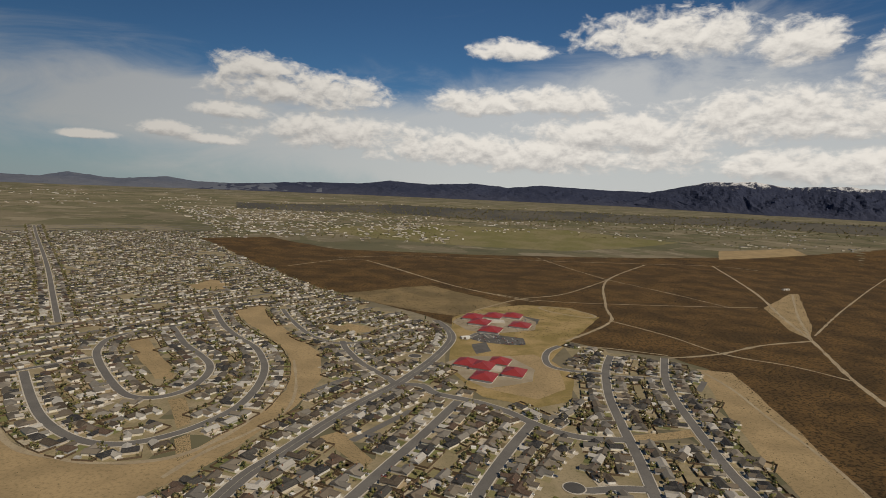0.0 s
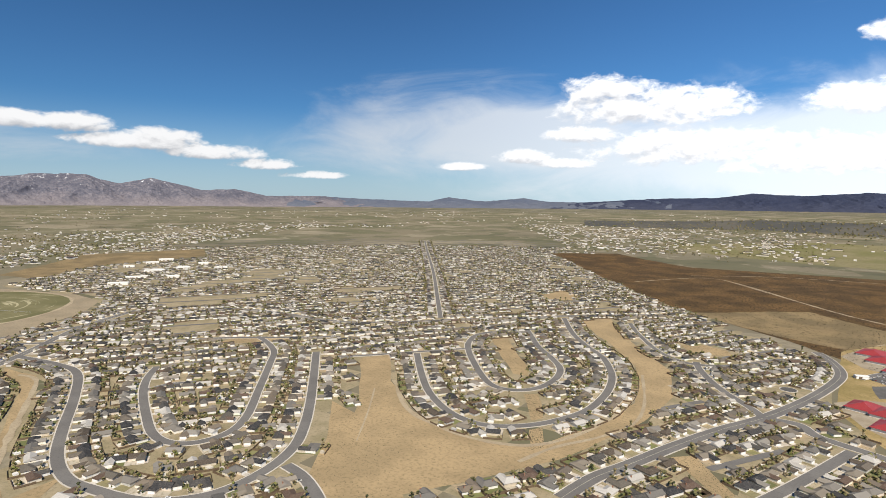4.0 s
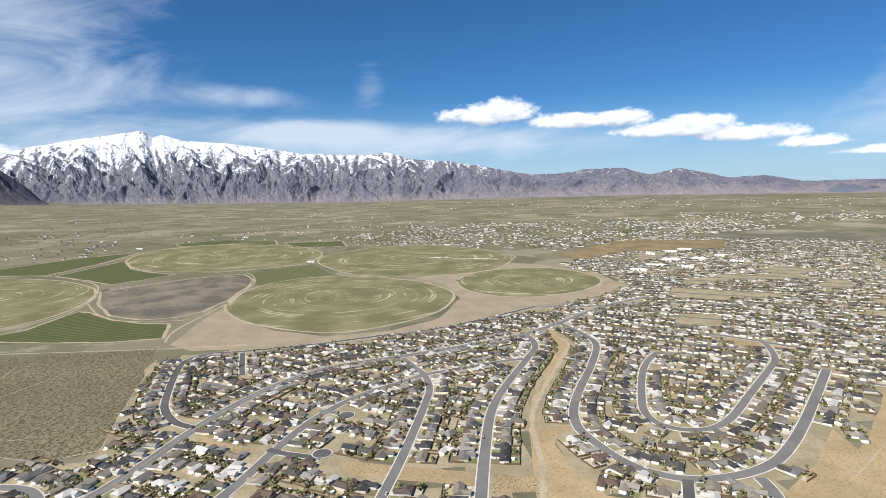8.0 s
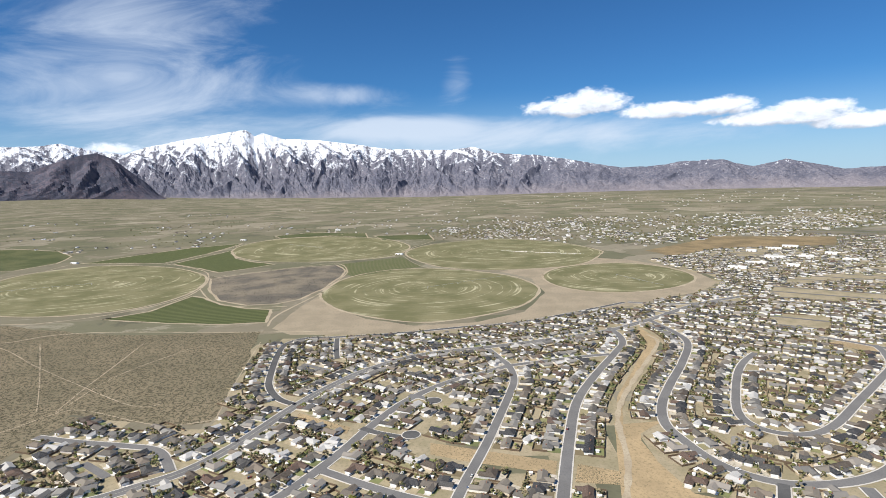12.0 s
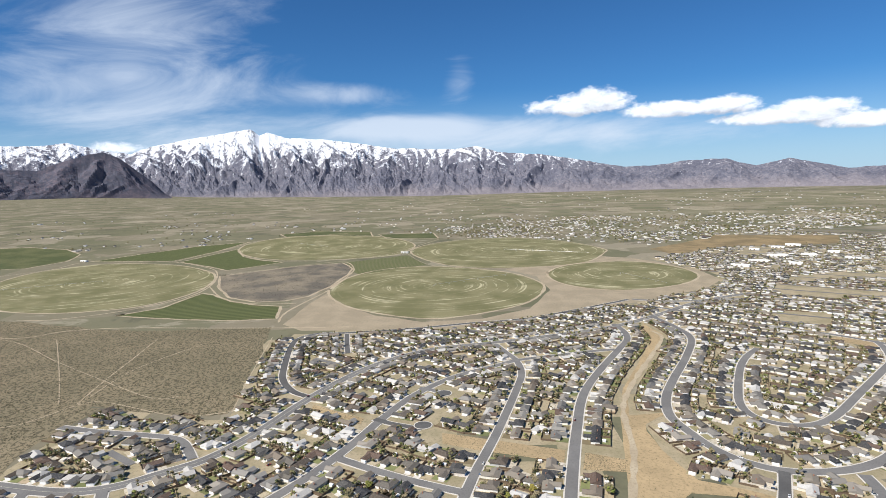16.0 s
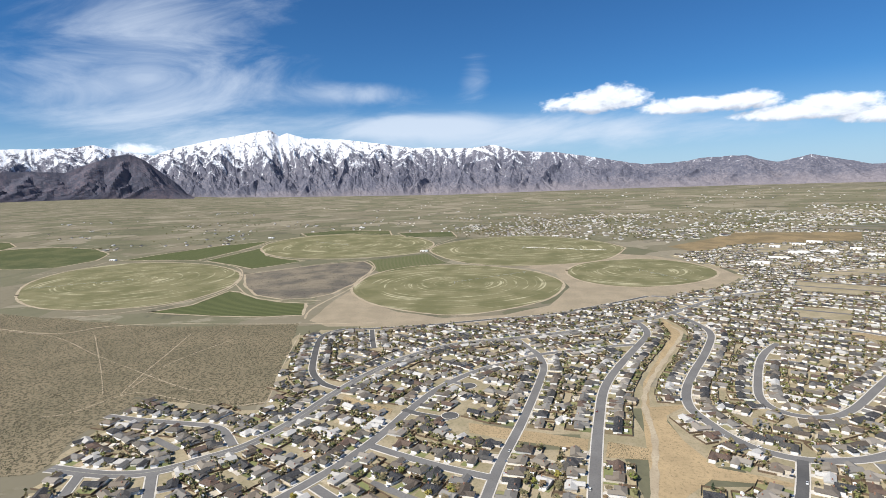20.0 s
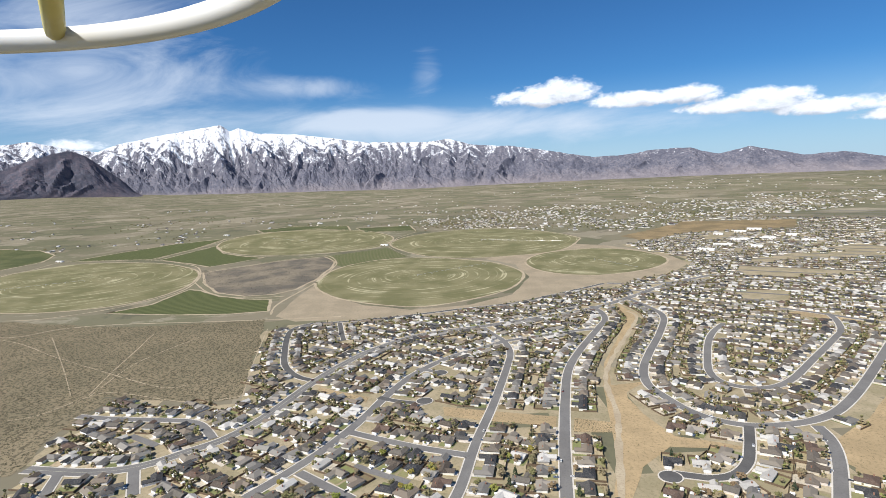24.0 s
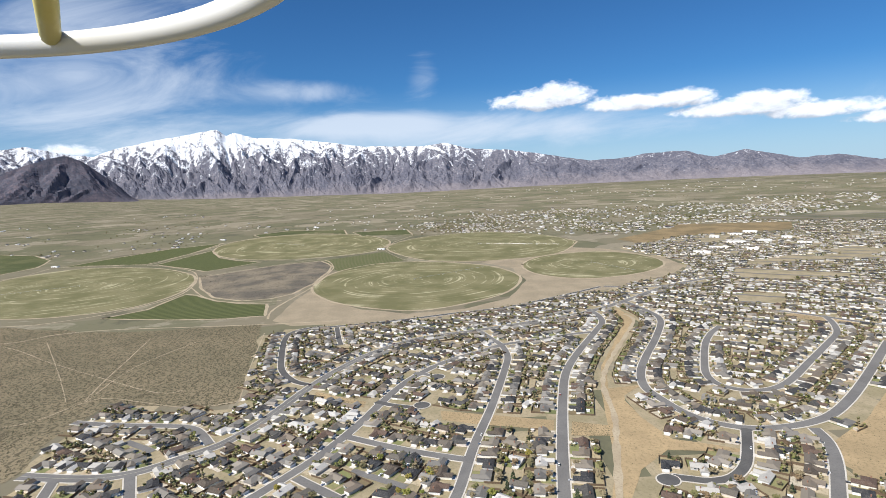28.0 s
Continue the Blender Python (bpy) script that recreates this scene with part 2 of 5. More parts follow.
def snow_rock(line, rock_a, rock_b, spread=90.0, dust=0.0):
    """Rock with snow that begins at a level, lies in the gullies and thins to a dusting below."""

    def build(g, pos):
        x, y, z = g.split(pos)
        gully = g.node("ShaderNodeAttribute")
        gully.attribute_name = "gully"
        gully = gully.outputs["Fac"]
        n = g.noise(g.vec(x, y, g.math("MULTIPLY", z, 0.6)), 0.05, 9.0, 0.82, 0.2)
        fine = g.noise(pos, 0.05, 9.0, 0.75)
        wood = g.noise(pos, 0.006, 5.0, 0.6)
        level = g.math("ADD", g.math("MINIMUM", g.math("DIVIDE", g.math("SUBTRACT", z, line), spread), 0.85), g.math("MULTIPLY", g.math("SUBTRACT", n, 0.5), 7.5))
        level = g.math("ADD", level, g.math("ADD", g.math("MULTIPLY", g.math("SUBTRACT", gully, 0.5), 1.5), g.math("MULTIPLY", g.math("SUBTRACT", wood, 0.5), 1.6)))
        snow = g.ramp(level, -0.35, 0.65, 0.0, 0.92)
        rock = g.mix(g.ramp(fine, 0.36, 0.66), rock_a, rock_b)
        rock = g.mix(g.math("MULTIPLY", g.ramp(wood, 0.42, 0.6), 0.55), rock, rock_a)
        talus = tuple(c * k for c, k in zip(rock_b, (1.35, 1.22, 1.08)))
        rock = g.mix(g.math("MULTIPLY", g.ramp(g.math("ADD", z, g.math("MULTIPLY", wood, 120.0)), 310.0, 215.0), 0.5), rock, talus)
        if dust:
            thin = g.math("MULTIPLY", g.ramp(g.math("ADD", g.math("ADD", n, g.math("MULTIPLY", gully, 0.16)), g.math("DIVIDE", g.math("SUBTRACT", z, line), 1400.0)), 0.55, 0.68), dust)
            rock = g.mix(thin, rock, (0.72, 0.73, 0.77))
        return g.mix(snow, rock, (0.80, 0.815, 0.85)), fine

    return build


def crown_colour(colours):
    def build(g, pos):
        c = palette(g, object_random(g), colours)
        return g.mix(g.math("MULTIPLY", g.noise(pos, 0.9, 3.0), 0.35), c, (0.08, 0.08, 0.035))

    return build


ROOFS = [(0.5, 0.48, 0.45), (0.27, 0.24, 0.205), (0.2, 0.185, 0.165), (0.14, 0.119, 0.098), (0.072, 0.069, 0.066), (0.188, 0.154, 0.12), (0.047, 0.047, 0.05), (0.248, 0.232, 0.208), (0.09, 0.072, 0.057), (0.158, 0.15, 0.139), (0.036, 0.038, 0.043), (0.216, 0.188, 0.152), (0.111, 0.075, 0.058), (0.124, 0.111, 0.094), (0.44, 0.418, 0.385)]
WALLS = [(0.66, 0.61, 0.52), (0.78, 0.76, 0.70), (0.54, 0.48, 0.39), (0.72, 0.71, 0.69), (0.78, 0.74, 0.64), (0.48, 0.47, 0.45), (0.80, 0.79, 0.77), (0.60, 0.54, 0.48)]
YARDS = [(0.15, 0.165, 0.07), (0.56, 0.5, 0.42), (0.19, 0.15, 0.09), (0.403, 0.33, 0.213), (0.336, 0.28, 0.168), (0.246, 0.235, 0.112), (0.459, 0.386, 0.269), (0.302, 0.263, 0.151), (0.202, 0.213, 0.09), (0.37, 0.308, 0.196), (0.493, 0.437, 0.347), (0.269, 0.241, 0.134), (0.426, 0.336, 0.224)]


def roofing(source):
    def build(g, pos):
        c = palette(g, source(g), ROOFS)
        return g.mix(g.math("MULTIPLY", g.ramp(g.noise(pos, 0.8, 5.0, 0.7), 0.42, 0.7), 0.3), c, (0.25, 0.225, 0.195))

    return build


def plain(colours, source, dirt=(0.2, 0.17, 0.12), scale=0.5, amount=0.25):
    def build(g, pos):
        c = palette(g, source(g), colours)
        return g.mix(g.math("MULTIPLY", g.ramp(g.noise(pos, scale, 5.0, 0.65), 0.45, 0.72), amount), c, dirt)

    return build


def single(colour, dirt=(0.2, 0.17, 0.12), scale=0.5, amount=0.25):
    def build(g, pos):
        return g.mix(g.math("MULTIPLY", g.ramp(g.noise(pos, scale, 5.0, 0.65), 0.45, 0.72), amount), colour, dirt)

    return build


M = {
    "ground": material("dry_valley_ground", ground_colour),
    "bare_soil": material("bare_sandy_soil", two(0.02, 0.3, (0.44, 0.325, 0.185), (0.35, 0.262, 0.15), (0.22, 0.175, 0.10), 0.8)),
    "field_soil": material("pale_field_soil", two(0.02, 0.3, (0.36, 0.295, 0.205), (0.30, 0.248, 0.172), (0.2, 0.17, 0.115), 0.7)),
    "school_yard": material("school_ground", two(0.018, 0.3, (0.43, 0.315, 0.155), (0.27, 0.21, 0.085), (0.18, 0.14, 0.06), 0.6)),
    "desert_west": material("sage_flat", scrub((0.25, 0.205, 0.131), (0.202, 0.17, 0.108), (0.064, 0.057, 0.036), 0.2)),
    # brown scrub, its colours lowered to stand for cloud shade
    "desert_east": material("brown_scrub_flat", scrub((0.175, 0.105, 0.043), (0.092, 0.058, 0.026), (0.026, 0.018, 0.01), 0.2)),
    "sage_hill": material("stony_knoll", two(0.012, 0.3, (0.25, 0.21, 0.15), (0.13, 0.115, 0.092), (0.085, 0.075, 0.062), 0.75)),
    "court": material("paved_court", two(0.03, 0.4, (0.33, 0.275, 0.20), (0.40, 0.345, 0.265), (0.24, 0.20, 0.14), 0.5)),
    "parking": material("car_park_asphalt", two(0.05, 0.6, (0.12, 0.115, 0.11), (0.15, 0.145, 0.14), (0.09, 0.09, 0.09), 0.4)),
    "lot_soil": material("trodden_lots", two(0.03, 0.3, (0.375, 0.31, 0.205), (0.285, 0.243, 0.15), (0.18, 0.155, 0.09), 0.6)),
    "line": material("road_marking", single((0.45, 0.42, 0.34), (0.2, 0.2, 0.19), 0.3, 0.6)),
    "dry_grass": material("golden_dry_grass", two(0.012, 0.2, (0.29, 0.215, 0.115), (0.19, 0.145, 0.08), (0.13, 0.10, 0.055), 0.6)),
    "meadow": material("pasture", two(0.006, 0.06, (0.185, 0.175, 0.075), (0.24, 0.21, 0.115), (0.13, 0.12, 0.06), 0.5)),
    "pivot": material("irrigated_grass", pivot_colour),
    "crop_dark": material("dark_green_crop", two(0.01, 0.15, (0.075, 0.088, 0.036), (0.12, 0.122, 0.055), (0.055, 0.066, 0.03), 0.6)),
    "crop_green": material("green_crop_rows", rows_colour((0.07, 0.084, 0.031), (0.145, 0.147, 0.062), 14.0, 0.2)),
    "crop_rows": material("striped_crop", rows_colour((0.1, 0.11, 0.045), (0.19, 0.175, 0.095), 12.0, 1.2)),
    "asphalt": material("worn_asphalt", two(0.03, 0.6, (0.165, 0.158, 0.152), (0.195, 0.187, 0.178), (0.095, 0.092, 0.09), 0.4)),
    "dark_asphalt": material("fresh_asphalt", two(0.03, 0.6, (0.095, 0.092, 0.09), (0.12, 0.116, 0.112), (0.06, 0.06, 0.06), 0.4)),
    "concrete": material("pale_concrete", two(0.05, 0.8, (0.54, 0.50, 0.44), (0.62, 0.58, 0.52), (0.34, 0.31, 0.27), 0.4)),
    "track": material("dirt_track", two(0.03, 0.4, (0.45, 0.375, 0.265), (0.38, 0.31, 0.215), (0.27, 0.215, 0.145), 0.7)),
    "yard": material("yard_ground", plain(YARDS, island, (0.17, 0.15, 0.085), 0.35, 0.6)),
    "roof": material("asphalt_shingle", roofing(object_random)),
    "far_roof": material("shingle_roofs", roofing(island)),
    "wall": material("painted_siding", plain(WALLS, object_random)),
    "far_wall": material("painted_walls", plain([tuple(c * 1.03 for c in w) for w in WALLS], island)),
    "white": material("white_paint", single((0.78, 0.77, 0.74), amount=0.15)),
    "window": material("window_glass", lambda g, pos: (0.03, 0.04, 0.05), rough=0.08, spec=0.6),
    "fence": material("weathered_fence", single((0.135, 0.095, 0.062), (0.2, 0.17, 0.13), 0.8, 0.5)),
    "brick": material("brick_chimney", single((0.30, 0.16, 0.11), amount=0.4)),
    "bark": material("bark", single((0.14, 0.105, 0.075), (0.07, 0.055, 0.04), 2.0, 0.6)),
    "bare_crown": material("budding_twigs", crown_colour([(0.26, 0.21, 0.13), (0.21, 0.185, 0.10), (0.30, 0.245, 0.15), (0.20, 0.19, 0.085), (0.25, 0.175, 0.105)])),
    "green_crown": material("spring_leaves", crown_colour([(0.20, 0.23, 0.05), (0.25, 0.25, 0.06), (0.15, 0.18, 0.05), (0.30, 0.25, 0.06)])),
    "pine_crown": material("conifer_needles", crown_colour([(0.038, 0.06, 0.03), (0.05, 0.07, 0.04), (0.03, 0.05, 0.028)])),
    "far_crown": material("far_tree_crowns", plain([(0.22, 0.18, 0.10), (0.16, 0.15, 0.065), (0.045, 0.055, 0.028), (0.26, 0.21, 0.125), (0.19, 0.155, 0.09), (0.24, 0.20, 0.11), (0.20, 0.21, 0.065), (0.14, 0.135, 0.065)], island, (0.09, 0.085, 0.045), 0.9, 0.4)),
    "shrub": material("sagebrush", plain([(0.085, 0.08, 0.05), (0.12, 0.11, 0.07), (0.06, 0.056, 0.034), (0.15, 0.125, 0.075)], island)),
    "dark_shrub": material("brown_scrub", plain([(0.045, 0.038, 0.022), (0.07, 0.053, 0.03), (0.035, 0.031, 0.018)], island)),
    "red_roof": material("red_metal_roof", two(0.05, 0.6, (0.34, 0.045, 0.05), (0.29, 0.04, 0.045), (0.38, 0.09, 0.085), 0.4), rough=0.5, spec=0.3),
    # the blue in the colours of these four ranges stands in for distance haze
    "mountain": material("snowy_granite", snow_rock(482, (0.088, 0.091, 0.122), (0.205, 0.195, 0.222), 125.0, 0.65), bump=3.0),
    "north": material("haze_tinted_hills", snow_rock(900, (0.085, 0.105, 0.155), (0.12, 0.14, 0.185)), bump=4.0),
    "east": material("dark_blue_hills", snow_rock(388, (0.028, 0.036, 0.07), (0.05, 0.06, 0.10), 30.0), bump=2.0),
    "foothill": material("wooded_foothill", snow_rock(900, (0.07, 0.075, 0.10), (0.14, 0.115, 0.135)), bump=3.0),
    # dark tones here are cloud shade put into the slope's colour
    "dark_slope": material("cloud_shade_slope", two(0.004, 0.05, (0.085, 0.085, 0.08), (0.13, 0.12, 0.10), (0.07, 0.07, 0.06), 0.6)),
    "tyre": material("tyre_rubber", lambda g, pos: (0.02, 0.02, 0.02)),
    "car": material("car_paint", plain([(0.75, 0.75, 0.75), (0.5, 0.5, 0.52), (0.04, 0.04, 0.045), (0.55, 0.54, 0.5), (0.25, 0.05, 0.04), (0.09, 0.13, 0.22)], object_random, amount=0.05), rough=0.3, spec=0.5),
    "steel": material("galvanised_steel", single((0.5, 0.5, 0.5), amount=0.2), rough=0.4, metal=0.6),
    "guard": material("white_plastic", single((0.74, 0.73, 0.70), (0.6, 0.58, 0.45), 9.0, 0.2), rough=0.35, spec=0.4),
    "tape": material("yellowed_tape", single((0.62, 0.55, 0.22), (0.5, 0.42, 0.15), 40.0, 0.4), rough=0.5),
}
# streets and lanes: kind, width, line in metres
STREETS = []
STREETS.append(("arterial", 12.3, [(-361, -422), (-350, -356), (-357, -313), (-383, -278), (-409, -250), (-460, -225), (-547, -198), (-616, -170), (-684, -130), (-747, -63), (-781, 39), (-820, 142), (-867, 244), (-944, 343), (-1053, 465), (-1126, 599)]))
STREETS.append(("street", 10.1, [(-295, -195), (-340, -165), (-380, -142), (-439, -117), (-498, -97), (-567, -67), (-628, -20), (-666, 31), (-691, 63)]))
STREETS.append(("street", 9.0, [(-771, 38), (-729, 51), (-691, 63), (-641, 66), (-590, 57), (-465, 26), (-374, 0), (-305, -16), (-278, -24)]))
STREETS.append(("street", 9.0, [(-691, 63), (-711, 122), (-729, 180), (-735, 212)]))
STREETS.append(("street", 10.1, [(-273, 64), (-357, 81), (-467, 106), (-556, 130), (-633, 164), (-743, 222), (-789, 245), (-835, 252), (-884, 247)]))
STREETS.append(("street", 10.1, [(-936, 329), (-846, 345), (-785, 342), (-696, 301), (-605, 251), (-545, 222), (-498, 210), (-462, 214), (-423, 224), (-397, 241), (-381, 268), (-380, 307), (-392, 347), (-417, 385), (-478, 453), (-617, 594)]))
STREETS.append(("street", 9.0, [(-732, 417), (-694, 383), (-648, 353), (-580, 319), (-528, 297), (-496, 295), (-475, 311), (-472, 342), (-493, 378), (-550, 438), (-627, 518), (-669, 559), (-723, 589), (-761, 602)]))
STREETS.append(("street", 6.7, [(-653, 357), (-653, 383), (-642, 401), (-627, 416)]))
STREETS.append(("street", 10.1, [(-374, 327), (-346, 321), (-308, 302), (-250, 263)]))
STREETS.append(("street", 9.0, [(-380, 265), (-342, 245), (-314, 228), (-296, 208), (-292, 189), (-296, 175), (-302, 159)]))
STREETS.append(("street", 9.0, [(-407, -265), (-439, -289), (-452, -308), (-458, -336), (-468, -397), (-480, -448)]))
STREETS.append(("street", 9.0, [(-563, -201), (-580, -223), (-616, -246), (-661, -261), (-765, -284), (-819, -287), (-849, -262), (-852, -213), (-871, -109), (-904, -3), (-936, 108), (-1018, 238), (-1081, 327)]))
STREETS.append(("street", 7.8, [(-844, -211), (-783, -198), (-734, -186)]))
STREETS.append(("street", 9.0, [(-409, -129), (-385, -88), (-365, -49), (-348, -8)]))
STREETS.append(("street", 9.0, [(-332, -160), (-314, -139), (-286, -106)]))
STREETS.append(("street", 7.8, [(-495, -106), (-484, -89), (-478, -75), (-469, -52)]))
STREETS.append(("street", 7.8, [(-586, -65), (-578, -48), (-563, -31)]))
STREETS.append(("street", 9.0, [(-351, -384), (-314, -372)]))
STREETS.append(("street", 9.0, [(-350, -315), (-307, -293)]))
STREETS.append(("arterial", 11.2, [(-1082, 335), (-1057, 414), (-1068, 543), (-1056, 648), (-1003, 715), (-905, 750), (-788, 757), (-710, 777), (-638, 837), (-552, 933), (-456, 1028), (-388, 1100), (-307, 1166), (-262, 1200)]))
STREETS.append(("street", 9.0, [(-1029, 338), (-950, 415), (-865, 487), (-792, 568), (-727, 620), (-654, 683)]))
STREETS.append(("street", 9.0, [(-605, 905), (-742, 1094), (-945, 1375), (-1175, 1684), (-1641, 2300)]))
STREETS.append(("street", 6.7, [(-575, 595), (-552, 616), (-499, 680), (-449, 741)]))
STREETS.append(("street", 9.0, [(-492, 675), (-429, 600), (-380, 548), (-334, 514), (-298, 501), (-269, 505), (-239, 530), (-219, 565), (-207, 605), (-207, 664), (-217, 721), (-235, 770), (-263, 822), (-307, 874), (-354, 941), (-412, 1048)]))
STREETS.append(("street", 9.0, [(-374, 961), (-429, 917), (-454, 889), (-478, 835), (-468, 787), (-446, 745), (-396, 680), (-346, 625), (-318, 611), (-294, 620), (-280, 646), (-279, 690), (-291, 731), (-319, 770), (-364, 821), (-411, 891), (-429, 917)]))
STREETS.append(("arterial", 13.4, [(-160, 412), (-150, 458), (-134, 496), (-109, 560), (-78, 630), (-46, 690), (-9, 782), (19, 878), (27, 938), (17, 998), (-1, 1046)]))
STREETS.append(("street", 11.2, [(-46, 690), (-14, 692), (4, 667), (51, 646), (85, 620), (105, 596), (130, 573), (160, 561), (196, 561)]))
STREETS.append(("street", 10.1, [(106, 590), (79, 535), (60, 492), (34, 429)]))
STREETS.append(("street", 10.1, [(30, 645), (-7, 552), (-37, 483), (-63, 421)]))
STREETS.append(("street", 10.1, [(271, 865), (243, 792), (218, 694), (207, 618), (200, 556), (194, 505), (185, 441)]))
STREETS.append(("street", 10.1, [(355, 866), (318, 769), (298, 690), (287, 617), (278, 547), (273, 498), (272, 448)]))
STREETS.append(("street", 9.0, [(201, 907), (178, 877), (165, 836), (165, 798), (187, 781), (236, 773)]))
STREETS.append(("street", 7.8, [(237, 764), (275, 765), (316, 763)]))
STREETS.append(("street", 9.0, [(187, 465), (160, 464), (136, 459), (123, 459)]))
STREETS.append(("street", 9.0, [(-46, 690), (-59, 715), (-98, 768), (-130, 832), (-144, 876)]))
STREETS.append(("street", 7.8, [(-294, 1080), (-263, 1011), (-210, 916), (-175, 877), (-141, 863), (-95, 892), (-55, 953), (-20, 982)]))
STREETS.append(("street", 7.8, [(94, 936), (78, 970), (47, 920)]))
TRAILS = []
TRAILS.append((5.0, [(-916, -1019), (-849, -810), (-894, -740), (-910, -646), (-900, -483), (-893, -354), (-892, -217)]))
TRAILS.append((2.2, [(-894, -999), (-830, -795), (-718, -633), (-633, -506), (-562, -392), (-569, -359)]))
TRAILS.append((2.7, [(-833, -535), (-715, -511), (-627, -494), (-545, -475)]))
TRAILS.append((2.2, [(-836, -717), (-661, -583), (-547, -499)]))
TRAILS.append((2.2, [(-477, -528), (-489, -499), (-541, -472), (-550, -443), (-508, -333), (-518, -276)]))
TRAILS.append((2.2, [(-794, -439), (-672, -479), (-541, -472)]))
TRAILS.append((2.2, [(-829, -335), (-647, -301), (-517, -273)]))
TRAILS.append((5.0, [(-1565, -1451), (-1702, -1380), (-1878, -1367), (-1840, -1067), (-1668, -836), (-1516, -737), (-1328, -674), (-1186, -667), (-1061, -730), (-990, -827), (-982, -910)]))
TRAILS.append((5.0, [(-1817, -1033), (-2077, -1011), (-2279, -978), (-2391, -970), (-2536, -809), (-2647, -590)]))
TRAILS.append((5.0, [(-2135, -923), (-1941, -818), (-1795, -658), (-1789, -444), (-1894, -301), (-2056, -220), (-2187, -198), (-2381, -135)]))
TRAILS.append((5.0, [(-1516, -737), (-1594, -630), (-1683, -532), (-1739, -415), (-1587, -349), (-1448, -338), (-1254, -341), (-1030, -371), (-933, -360)]))
TRAILS.append((5.0, [(-1328, -674), (-1165, -566), (-1104, -467), (-1103, -378)]))
TRAILS.append((2.7, [(-1917, -222), (-1632, -124), (-1534, 16), (-1387, 174)]))
TRAILS.append((8.5, [(1052, 2175), (888, 1592), (762, 1247), (687, 1024), (603, 810), (566, 688), (541, 597)]))
TRAILS.append((6.8, [(218, 939), (342, 1107), (382, 1279), (502, 1675), (765, 2107)]))
TRAILS.append((5.1, [(502, 1675), (315, 1400), (188, 1298), (77, 1151)]))
TRAILS.append((5.1, [(188, 1298), (291, 1289), (386, 1292), (560, 1309), (761, 1336)]))
TRAILS.append((5.1, [(-237, 1857), (-41, 1560), (76, 1399), (188, 1298), (224, 1273)]))
TRAILS.append((5.1, [(502, 1675), (429, 1929), (373, 2176)]))
TRAILS.append((5.1, [(502, 1675), (606, 1492), (685, 1319)]))
TRAILS.append((5.1, [(342, 1117), (417, 1013), (467, 905), (547, 853), (593, 796)]))
TRAILS.append((6.8, [(361, 867), (412, 884), (471, 912), (572, 977), (687, 1024)]))
TRAILS.append((5.1, [(212, 914), (284, 907), (366, 882)]))
TRAILS.append((5.1, [(-337, 1894), (-119, 2030), (148, 2069), (464, 2092), (778, 2144), (1052, 2175), (1186, 2100)]))
TRAILS.append((6.8, [(687, 1024), (806, 1256), (979, 1557)]))
TRAILS.append((5.1, [(722, 1070), (1051, 1437), (1625, 2041), (2131, 2469)]))
TRAILS.append((5.1, [(383, 815), (392, 734), (386, 640), (384, 555), (377, 489), (366, 435)]))
TRAILS.append((5.1, [(-439, 1650), (-294, 1864), (-173, 1770), (35, 1445), (190, 1312)]))
TRAILS.append((7.5, [(-836, 297), (-796, 301), (-714, 261), (-610, 206), (-546, 176), (-500, 162), (-422, 150), (-350, 129), (-270, 106)]))
TRAILS.append((6.2, [(-442, 559), (-370, 492), (-310, 470), (-260, 468), (-218, 486), (-192, 535), (-176, 615), (-182, 708)]))
TRAILS.append((2.7, [(-358, 398), (-399, 461), (-442, 522)]))
TRAILS.append((5.1, [(-191, 767), (-161, 660), (-155, 592), (-173, 540), (-199, 495), (-214, 448)]))
# ground covers: kind, outline in metres
COVERS = []
COVERS.append(("field_soil", [(-917, -345), (-1080, -347), (-1252, -334), (-1096, -282), (-978, -185), (-921, -90), (-937, 20), (-1013, 118), (-1196, 182), (-1387, 174), (-1512, 99), (-1629, 243), (-1744, 423), (-1689, 503), (-1605, 550), (-1407, 611), (-1281, 603), (-1193, 536), (-1058, 345), (-974, 181), (-911, 62), (-862, -56), (-867, -191), (-871, -296)]))
COVERS.append(("pivot", [(-1428, 209), (-1575, 295), (-1622, 469), (-1510, 569), (-1353, 578), (-1230, 483), (-1181, 332), (-1264, 229)]))
COVERS.append(("pivot", [(-1246, -339), (-1445, -324), (-1577, -227), (-1589, -79), (-1469, 95), (-1324, 166), (-1206, 170), (-1061, 112), (-966, -1), (-946, -92), (-1019, -215), (-1115, -292)]))
COVERS.append(("pivot", [(-2000, -216), (-2284, -107), (-2385, 170), (-2189, 389), (-1949, 472), (-1846, 461), (-1624, 350), (-1545, 187), (-1556, 16), (-1694, -118)]))
COVERS.append(("pivot", [(-2138, -928), (-2358, -958), (-2540, -836), (-2590, -579), (-2463, -347), (-2196, -222), (-1896, -261), (-1804, -447), (-1819, -646), (-1938, -806)]))
COVERS.append(("pivot", [(-1226, -1206), (-1442, -1347), (-1664, -1381), (-1814, -1257), (-1749, -991), (-1586, -795), (-1436, -710), (-1257, -675), (-1111, -713), (-1051, -821), (-1053, -955), (-1109, -1078)]))
COVERS.append(("crop_dark", [(-1893, -2088), (-2029, -2025), (-2103, -1940), (-2164, -1811), (-2149, -1646), (-2046, -1521), (-1896, -1468), (-1737, -1501), (-1702, -1640), (-1740, -1890)]))
COVERS.append(("crop_dark", [(-2073, -2219), (-2189, -2172), (-2193, -2070), (-2136, -1994), (-2040, -1986), (-2003, -2100)]))
